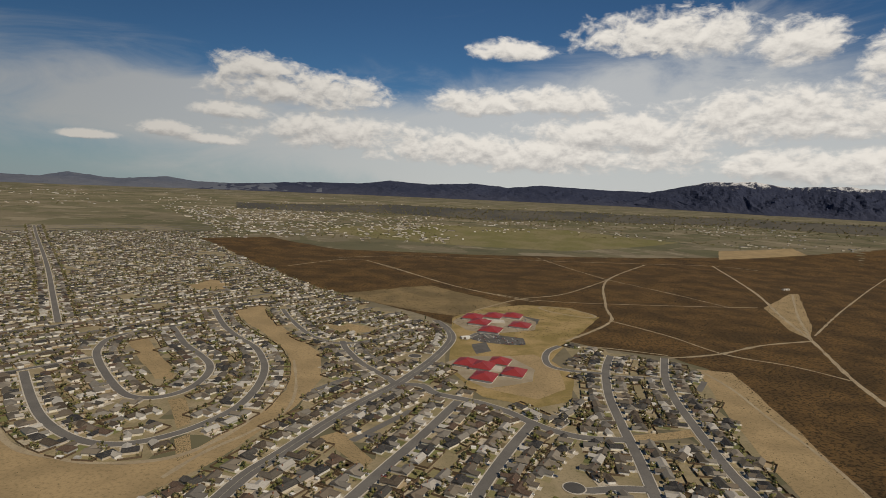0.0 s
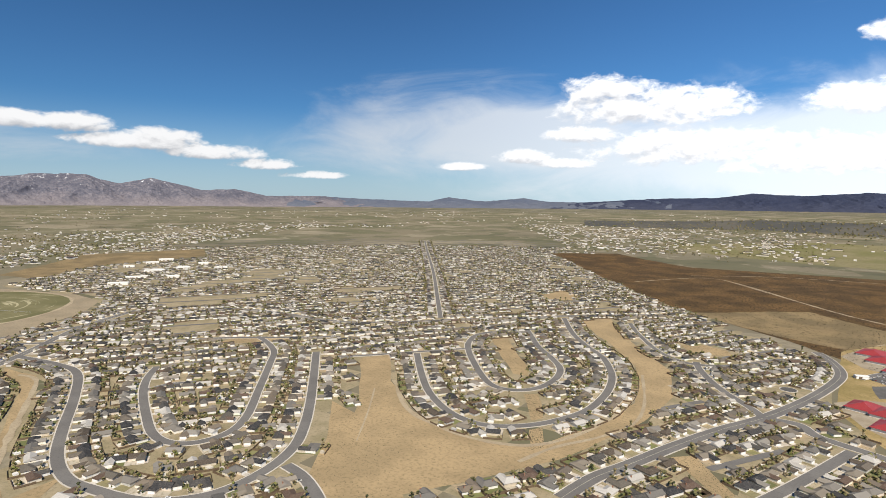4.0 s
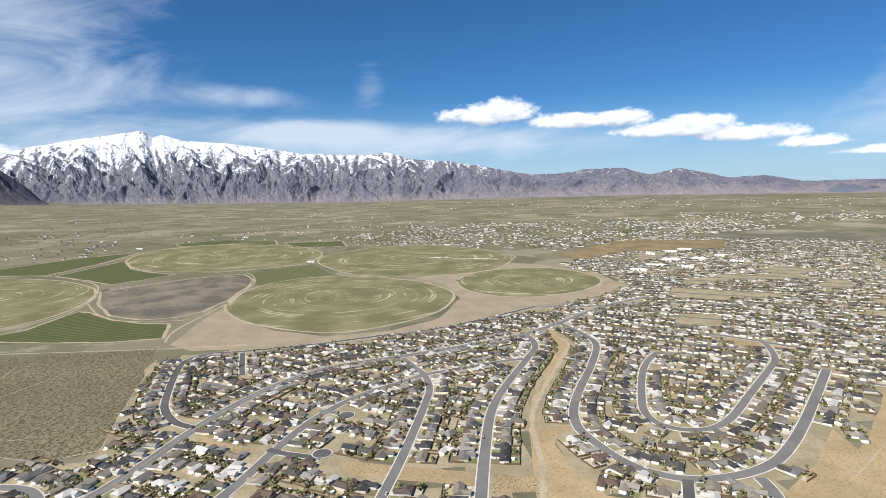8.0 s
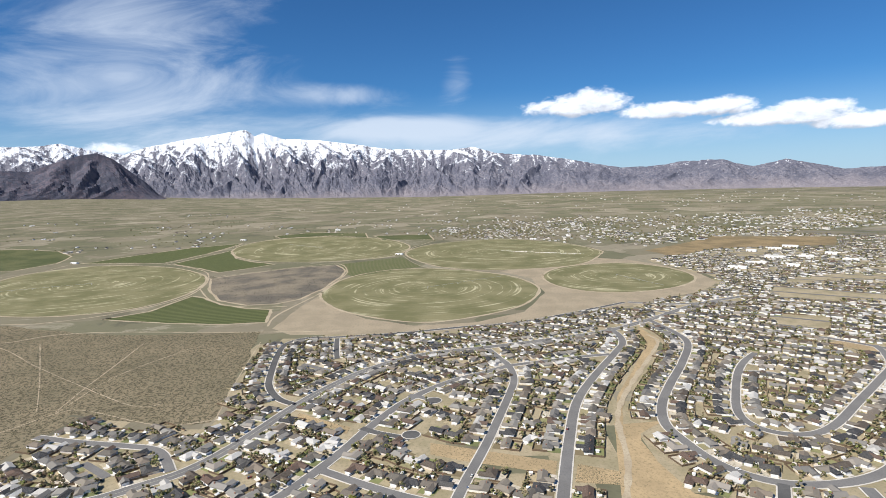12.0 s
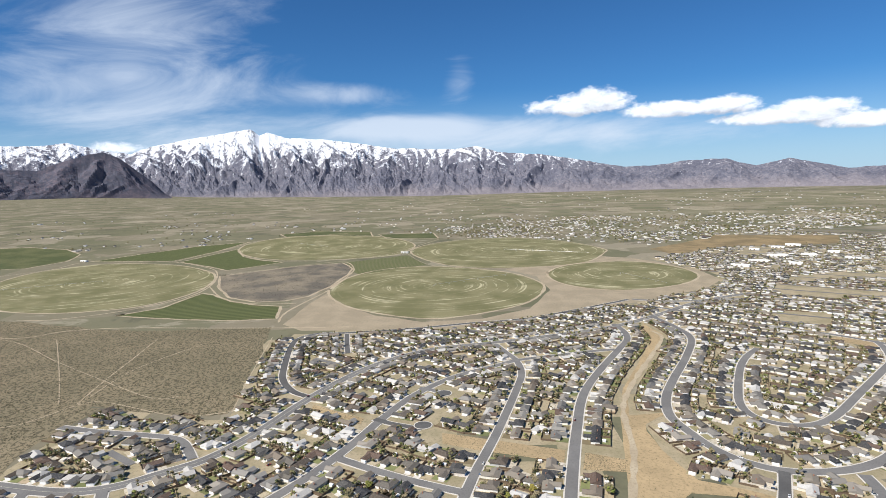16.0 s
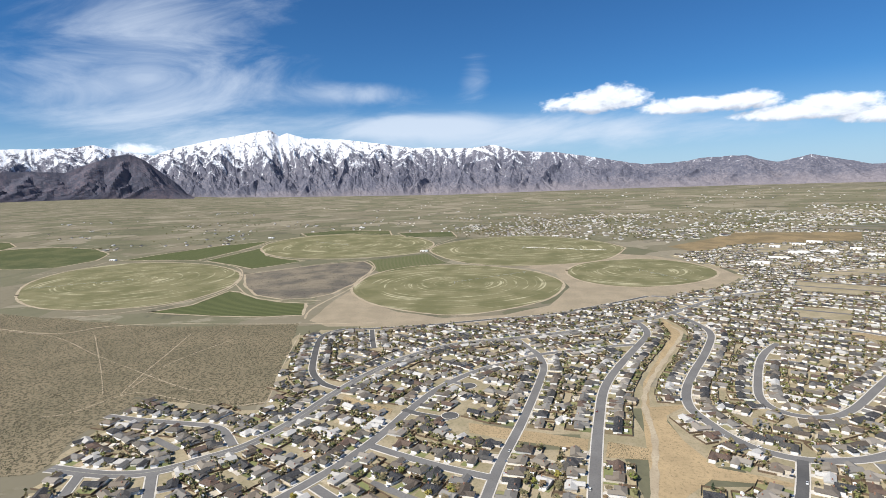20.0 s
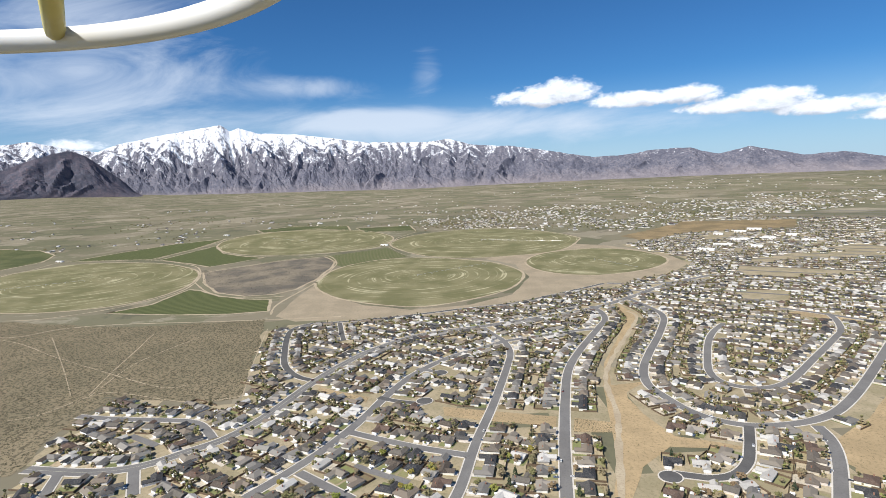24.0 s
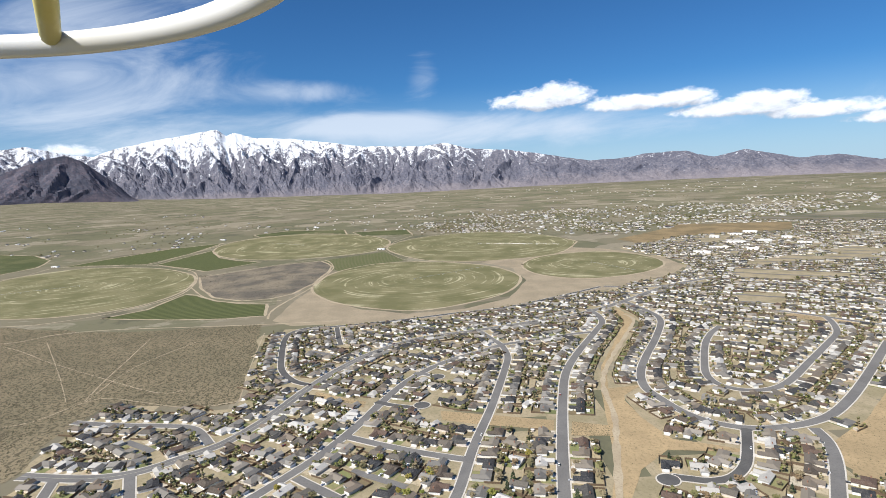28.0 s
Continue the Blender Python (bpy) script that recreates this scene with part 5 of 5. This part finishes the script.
for k in range(6):
    r = random.Random(300 + k)
    c = Shape()
    tall = k == 5
    for i in range(9):
        t = r.random()
        a = r.uniform(0, 6.28)
        rad = r.uniform(0.3, 1.0) * ((1 - t) * 2.0 + 0.3 if tall else 2.0)
        if tall:
            clump(c, r, (rad * math.cos(a), rad * math.sin(a), 1.0 + t * 7.0), r.uniform(0.8, 1.4))
        else:
            b = math.asin(r.uniform(-0.9, 1.0))
            clump(c, r, (1.7 * math.cos(a) * math.cos(b), 1.7 * math.sin(a) * math.cos(b), 2.8 + 1.7 * math.sin(b)), r.uniform(0.9, 1.45))
    crude.append(c)
for x, y in spots[300:]:
    c = rng.choice(crude)
    s, z = rng.uniform(0.6, 1.3), height(x, y)
    sh.add([(x + a * s, y + b * s, z + h * s) for a, b, h in c.v], c.f)
thing("trees", sh.v, sh.f, ["far_crown"], "many budding garden trees among the houses", "trees", "stuff")

# ---- scrub on the open flats ----
for kind, mat, count, label in (("desert_west", "shrub", 34000, "grey-green sagebrush dotted over the flat"), ("desert_east", "dark_shrub", 45000, "dark brown scrub dotted over the flat"), ("sage_hill", "dark_shrub", 1500, "dark scrub and stones on the knoll"), ("bare_soil", "shrub", 7000, "small dry weeds on the bare ground")):
    v, f = [], []
    edges = [(e, min(p.x for p in e), max(p.x for p in e), min(p.y for p in e), max(p.y for p in e)) for k, e in OUTLINES if k == kind]
    n = 0
    guard = 0
    while n < count and guard < count * 8:
        guard += 1
        e, x0, x1, y0, y1 = edges[0] if kind == "desert_west" and rng.random() < 0.985 else edges[rng.randrange(len(edges))]
        x, y = rng.uniform(x0, x1), rng.uniform(y0, y1)
        d = math.hypot(x - 50, y)
        if d > 2500 or rng.random() < (d - 600) / 2300 or not inside(x, y, e):
            continue
        z, r, h = height(x, y), rng.uniform(0.45, 1.25), rng.uniform(0.4, 1.1)
        if kind == "bare_soil":
            r, h = r * 0.5, h * 0.4
        a = rng.uniform(0, 1.2)
        k = len(v)
        for i in range(5):
            q = r * rng.uniform(0.7, 1.2)
            v.append((x + q * math.cos(a + i * 1.257), y + q * math.sin(a + i * 1.257), z + rng.uniform(0.05, 0.3)))
        v.append((x + rng.uniform(-0.2, 0.2), y, z + h))
        f += [(k + i, k + (i + 1) % 5, k + 5) for i in range(5)]
        n += 1
    thing("shrubs", v, f, [mat], label, "shrubs", "stuff")

# ---- schools with red roofs ----


def school(spots, turn, label, spread, size, shift=0.0):
    e = tagged(new("school"), label, "school", "schools")
    cx, cy = sum(p[0] for p in spots) / len(spots), sum(p[1] for p in spots) / len(spots)
    e.location = (cx, cy, 0.2)
    spots = [(cx + shift + (x - cx) * spread, cy + (y - cy) * spread) for x, y in spots]
    r = random.Random(len(spots))
    for x, y in spots:
        w, d = r.uniform(0.92, 1.08) * size, r.uniform(0.8, 0.92) * size
        c, s = math.cos(turn), math.sin(turn)
        a, b = (x - cx), (y - cy)

        def turned(sh):
            sh.v = [(a + c * p[0] - s * p[1], b + s * p[0] + c * p[1], p[2]) for p in sh.v]
            return sh

        body, roof, band = Shape(), Shape(), Shape()
        body.box(-w / 2, -d / 2, -0.2, w / 2, d / 2, 3.4)
        roof.roof(-w / 2 - 1.4, -d / 2 - 1.4, w / 2 + 1.4, d / 2 + 1.4, 3.6, 5.6, w * 0.42)
        for k in range(4):
            band.box(-w / 2 + 1.5 + k * w / 4.2, -d / 2 - 0.08, 1.0, -w / 2 + 1.5 + k * w / 4.2 + 2.6, -d / 2, 2.4)
        child("wall", turned(body).mesh("wall", ["white"]), e)
        child("roof", turned(roof).mesh("roof", ["red_roof"]), e, "red hipped metal roof")
        child("window", turned(band).mesh("window", ["window"]), e)
    link = Shape()
    link.box(shift - 17, -8, -0.2, shift + 17, 9, 3.0)
    child("entrance_hall", link.mesh("entrance_hall", ["concrete"]), e, "pale flat-roofed hall between the wings")


ROAD_TURN = math.atan2(STREETS[25][2][7][1] - STREETS[25][2][5][1], STREETS[25][2][7][0] - STREETS[25][2][5][0])
school(SCHOOL_NORTH, ROAD_TURN, "low school of pale wings under red hipped roofs", 1.05, 38, 8)
school(SCHOOL_SOUTH, ROAD_TURN, "low school of pale wings under red hipped roofs", 0.98, 31)

# ---- large plain buildings ----


def hall(x, y, w, d, h, turn, label, category, group=""):
    e = tagged(new(category.replace(" ", "_")), label, category, group)
    e.location, e.rotation_euler = (x, y, height(x, y)), (0, 0, turn)
    body, roof, door = Shape(), Shape(), Shape()
    body.box(-w / 2, -d / 2, 0, w / 2, d / 2, h)
    roof.roof(-w / 2 - 0.5, -d / 2 - 0.5, w / 2 + 0.5, d / 2 + 0.5, h + 0.1, d * 0.09)
    for k in range(max(1, int(w / 12))):
        door.box(-w / 2 + 3 + k * 11, -d / 2 - 0.1, 0, -w / 2 + 7 + k * 11, -d / 2, 3.2)
    child("wall", body.mesh("wall", ["white"]), e)
    child("roof", roof.mesh("roof", ["white"]), e, "white sheet roof")
    child("door", door.mesh("door", ["fence"]), e)


for k, (x, y) in enumerate(WAREHOUSES):
    hall(x, y, 30 + 8 * (k % 4), 18 + 4 * (k % 3), 5.0, 1.0 + 0.1 * (k % 2), "long white warehouse on the edge of town", "warehouse", "warehouses")
for k, (x, y) in enumerate(BARNS):
    hall(x, y, 26, 11, 4.5, 1.3, "white farm shed beside the fields", "farm shed", "farm sheds")
for k, (x, y) in enumerate(HUTS):
    hall(x, y, 24 - 9 * k, 8, 3.6, 0.4, "small white hut on bare ground", "hut")

# ---- irrigation arms on the round fields ----


def irrigation_arm(edge, turn):
    cx, cy = sum(p.x for p in edge) / len(edge), sum(p.y for p in edge) / len(edge)
    reach = 0.92 * min(math.hypot(p.x - cx, p.y - cy) for p in edge)
    e = tagged(new("irrigation_arm"), "long steel irrigation arm on wheels across the field", "irrigation arm", "irrigation arms")
    e.location, e.rotation_euler = (cx, cy, height(cx, cy)), (0, 0, turn)
    pipe = Shape()
    pipe.tube((0, 0, 3.6), (reach, 0, 3.6), 0.2, 0.2, 6)
    child("pipe", pipe.mesh("pipe", ["steel"]), e)
    post = Shape()
    post.tube((0, 0, 0), (0, 0, 4.6), 0.7, 0.35, 6)
    child("pivot_post", post.mesh("pivot_post", ["steel"]), e)
    for k in range(1, int(reach / 45) + 1):
        t = Shape()
        x = k * 45
        for s in (-1, 1):
            t.tube((x, s * 2.0, 0.6), (x, 0, 3.5), 0.09, 0.07, 4)
            t.tube((x - 0.15, s * 2.0, 0.6), (x + 0.15, s * 2.0, 0.6), 0.6, 0.6, 8)
        child("tower", t.mesh("tower", ["steel"]), e)


for k, (kind, edge) in enumerate([q for q in OUTLINES if q[0] == "pivot"]):
    irrigation_arm(edge, (0.4, 2.2, 1.1, 4.0, 5.2)[k % 5])

# ---- cars ----


def car_parts():
    body, cabin, tyre = Shape(), Shape(), Shape()
    body.box(-2.2, -0.9, 0.35, 2.2, 0.9, 0.95)
    body.box(-2.1, -0.85, 0.95, -1.4, 0.85, 1.02)
    body.box(0.9, -0.85, 0.95, 2.1, 0.85, 1.02)
    lo = [(-1.5, -0.85, 0.95), (1.0, -0.85, 0.95), (1.0, 0.85, 0.95), (-1.5, 0.85, 0.95)]
    hi = [(-1.1, -0.68, 1.5), (0.35, -0.68, 1.5), (0.35, 0.68, 1.5), (-1.1, 0.68, 1.5)]
    cabin.add(lo + hi, [(0, 1, 5, 4), (1, 2, 6, 5), (2, 3, 7, 6), (3, 0, 4, 7)], 1)
    cabin.add(hi, [(0, 1, 2, 3)], 0)
    tyre.tube((0, -0.1, 0), (0, 0.1, 0), 0.34, 0.34, 10)
    return body.mesh("body", ["car"]), cabin.mesh("cabin", ["car", "window"]), tyre.mesh("tyre", ["tyre"])


rim = Shape()
rim.tube((0, -0.11, 0), (0, 0.11, 0), 0.2, 0.2, 8)
rim_mesh = rim.mesh("rim", ["steel"])
car = tagged(new("car"), "parked car in a street of the suburb", "car", "parked cars")
cb, cc, ct = car_parts()
child("body", cb, car)
child("cabin", cc, car)
for x in (-1.4, 1.4):
    for y in (-0.8, 0.8):
        wheel = child("wheel", ct, car, at=(x, y, 0.34))
        child("rim", rim_mesh, wheel, "bright wheel rim")
spots_c = []
for x, y in MOVING_CARS:
    best = min(((Vector((x, y)) - p).length, w, p, n) for w, line in ROADLINES for p, n in zip(line, sides(line)) if abs(p.x - x) < 30 and abs(p.y - y) < 30) if any(abs(p.x - x) < 30 and abs(p.y - y) < 30 for w, line in ROADLINES for p in line) else None
    if best:
        d, w, p, n = best
        q = p + n * (w / 2 - 1.6)
        spots_c.append((q.x, q.y, 0.55, math.atan2(-n.x, n.y)))
for kk, e in OUTLINES:
    if kk == "parking":
        x0, x1, y0, y1 = min(p.x for p in e), max(p.x for p in e), min(p.y for p in e), max(p.y for p in e)
        for i in range(int((x1 - x0) / 3.4)):
            for j in range(int((y1 - y0) / 11)):
                x, y = x0 + 2 + i * 3.4, y0 + 4 + j * 11
                if inside(x, y, e) and rng.random() < 0.45 and len(spots_c) < 70:
                    spots_c.append((x, y, 0.16, 1.571))
for x, y, turn in LOTS[:260]:
    if rng.random() < 0.3:
        a, b = rng.uniform(9.5, 12.0), rng.uniform(-6, 6)
        c, s = math.cos(turn), math.sin(turn)
        spots_c.append((x + c * a - s * b, y + s * a + c * b, 0.32, turn + rng.choice((0, math.pi))))
for k, (x, y, z, turn) in enumerate(spots_c):
    m = pose(x, y, z, 0, 0, math.degrees(turn))
    if k:
        copy_thing(car, m)
    else:
        car.matrix_basis = m

# ---- garden sheds ----
shed = tagged(new("garden_shed"), "small pale garden shed in a back yard", "shed", "garden sheds")
for name, mat in (("wall", "wall"), ("roof", "white")):
    sh = Shape()
    if name == "wall":
        sh.box(-1.5, -1.2, 0, 1.5, 1.2, 2.0)
    else:
        sh.roof(-1.8, -1.5, 1.8, 1.5, 2.1, 0.7)
    child(name, sh.mesh(name, [mat]), shed)
k = 0
sheds_far = Shape()
for i, (x, y, turn) in enumerate(LOTS[:2600]):
    if rng.random() < 0.55:
        a, b = rng.uniform(-13.5, -9.0), rng.uniform(-7, 7)
        c, s = math.cos(turn), math.sin(turn)
        px, py = x + c * a - s * b, y + s * a + c * b
        if i < 260:
            m = pose(px, py, 0.2, 0, 0, math.degrees(turn))
            if k:
                copy_thing(shed, m)
            else:
                shed.matrix_basis = m
            k += 1
        else:
            w = rng.uniform(1.5, 3.2)
            sheds_far.box(px - w, py - w * 0.7, height(px, py), px + w, py + w * 0.7, height(px, py) + rng.uniform(1.6, 2.6))
tagged(new("sheds", sheds_far.mesh("sheds", ["far_wall"])), "small pale sheds and trailers in the back yards", "sheds", "", "stuff")

# ---- farms, hedgerows and far settlements over the valley ----
far_house, far_tree = Shape(), Shape()
fr = random.Random(31)
small = []
for k in range(4):
    r = random.Random(900 + k)
    c = Shape()
    for i in range(6):
        clump(c, r, (r.uniform(-2, 2), r.uniform(-2, 2), r.uniform(0.8, 4.5)), r.uniform(1.0, 2.0))
    small.append(c)


def valley(x, y):
    return not in_town(x, y) and not any(x0 < x < x1 and y0 < y < y1 and inside(x, y, e) for (x0, x1, y0, y1, e), (kk, ee) in zip(OPEN, OUTLINES) if kk != "meadow")


def level_spot(az, reach):
    """The place on the rising floor that stands for a reach over level ground, and the scale of things there."""
    az = radians(az)
    lo, hi = 600.0, 4600.0
    for k in range(18):
        d = (lo + hi) / 2
        if d * 256 / max(256 - height(50 - math.sin(az) * d, math.cos(az) * d), 8) < reach:
            lo = d
        else:
            hi = d
    return 50 - math.sin(az) * lo, math.cos(az) * lo, lo / reach


def far_plant(x, y, s):
    c = fr.choice(small)
    z = height(x, y)
    far_tree.add([(x + a * s, y + b * s, z + h * s) for a, b, h in c.v], c.f)


# settlements as bearing and reach from and to, clusters, and how many stand in each
for az0, az1, near, out, clusters, most in ((92, 52, 2350, 3700, 190, 40), (60, 20, 2300, 4600, 240, 40), (24, 2, 2600, 5200, 120, 34), (4, -40, 3400, 6500, 80, 22), (130, 88, 2700, 6200, 60, 14), (95, 20, 3600, 9000, 150, 18), (20, -40, 5200, 9500, 70, 16)):
    for k in range(clusters):
        a0, r0 = fr.uniform(az1, az0), math.exp(fr.uniform(math.log(near), math.log(out)))
        built = fr.random() < 0.72
        wide, deep = fr.uniform(0.5, 2.6), fr.uniform(0.012, 0.05)
        for i in range(fr.randrange(most // 3, most)):
            reach = r0 * (1 + fr.gauss(0, deep))
            x, y, s = level_spot(a0 + fr.gauss(0, wide), reach)
            if not valley(x, y) or reach < 1900:
                continue
            z = height(x, y)
            if built and fr.random() < 0.42:
                w, dd = fr.uniform(4.5, 8) * s, fr.uniform(3.5, 5.5) * s
                if fr.random() < 0.06:
                    w, dd = w * 3, dd * 2
                far_house.box(x - w, y - dd, z - 1, x + w, y + dd, z + 3.6 * s, 0)
                far_house.roof(x - w * 1.05, y - dd * 1.05, x + w * 1.05, y + dd * 1.05, z + 3.7 * s, 2.2 * s, 0, int(fr.random() < 0.85))
            else:
                far_plant(x, y, fr.uniform(0.6, 1.5) * s)
# trees added to thicken the dark slope that stands for cloud shade
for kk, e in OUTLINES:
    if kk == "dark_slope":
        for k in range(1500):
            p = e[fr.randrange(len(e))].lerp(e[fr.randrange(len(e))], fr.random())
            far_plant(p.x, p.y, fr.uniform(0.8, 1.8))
thing("farmsteads", far_house.v, far_house.f, ["far_wall", "far_roof"], "scattered pale farm and village houses in the valley", "houses", "stuff", index=far_house.m)
thing("hedgerow_trees", far_tree.v, far_tree.f, ["far_crown"], "scattered trees and hedgerows over the valley floor", "trees", "stuff")

# ---- the propeller guard of the craft that carries the camera, where it hovers ----


def propeller_guard():
    eye = Vector((139.20, -25.15, 256.62))
    az = radians(87.8 + 62.6)
    d = Vector((-math.sin(az), math.cos(az), 0))
    centre = eye + d * 0.176 + Vector((0, 0, 0.0575))
    e = tagged(new("propeller_guard"), "white plastic propeller guard ring of the hovering drone", "drone guard")
    e.location = centre
    n, r = 72, 0.14
    v, f = [], []
    section = [(-0.002, -0.0042), (0.0015, -0.0046), (0.003, -0.0008), (0.003, 0.003), (0.0, 0.004), (-0.003, 0.003)]
    for i in range(n):
        a = i * 6.283185 / n
        for q, z in section:
            v.append(((r + q) * math.cos(a), (r + q) * math.sin(a), z))
    m = len(section)
    for i in range(n):
        for j in range(m):
            f.append((i * m + j, ((i + 1) % n) * m + j, ((i + 1) % n) * m + (j + 1) % m, i * m + (j + 1) % m))
    child("ring", mesh_of("ring", v, f, ["guard"], smooth=True), e)
    face = math.atan2(d.y, d.x)
    ring_turn = radians(86.0) - az
    # one strut points at the camera to look upright in its view, two meet at the hub of the ring
    out = Vector((math.cos(face + ring_turn) * r, math.sin(face + ring_turn) * r, 0.0))
    back = (out + d * 0.176).normalized()
    inner = out - back * 0.1
    for p, q in (((inner.x, inner.y, 0.006), (out.x, out.y, 0.002)), ((0, 0, 0.008), (math.cos(face + 2.2) * r, math.sin(face + 2.2) * r, 0.003)), ((0, 0, 0.008), (math.cos(face - 2.6) * r, math.sin(face - 2.6) * r, 0.003))):
        arm = Shape()
        arm.tube(p, q, 0.0028, 0.0028, 8)
        child("strut", arm.mesh("strut", ["guard"], True), e)
    wrap = Shape()
    near, tip = out - back * 0.06, out - back * 0.003
    wrap.tube((near.x, near.y, 0.0045), (tip.x, tip.y, 0.002), 0.0036, 0.0036, 10)
    child("tape", wrap.mesh("tape", ["tape"], True), e, "yellowed tape wound round a strut")


propeller_guard()
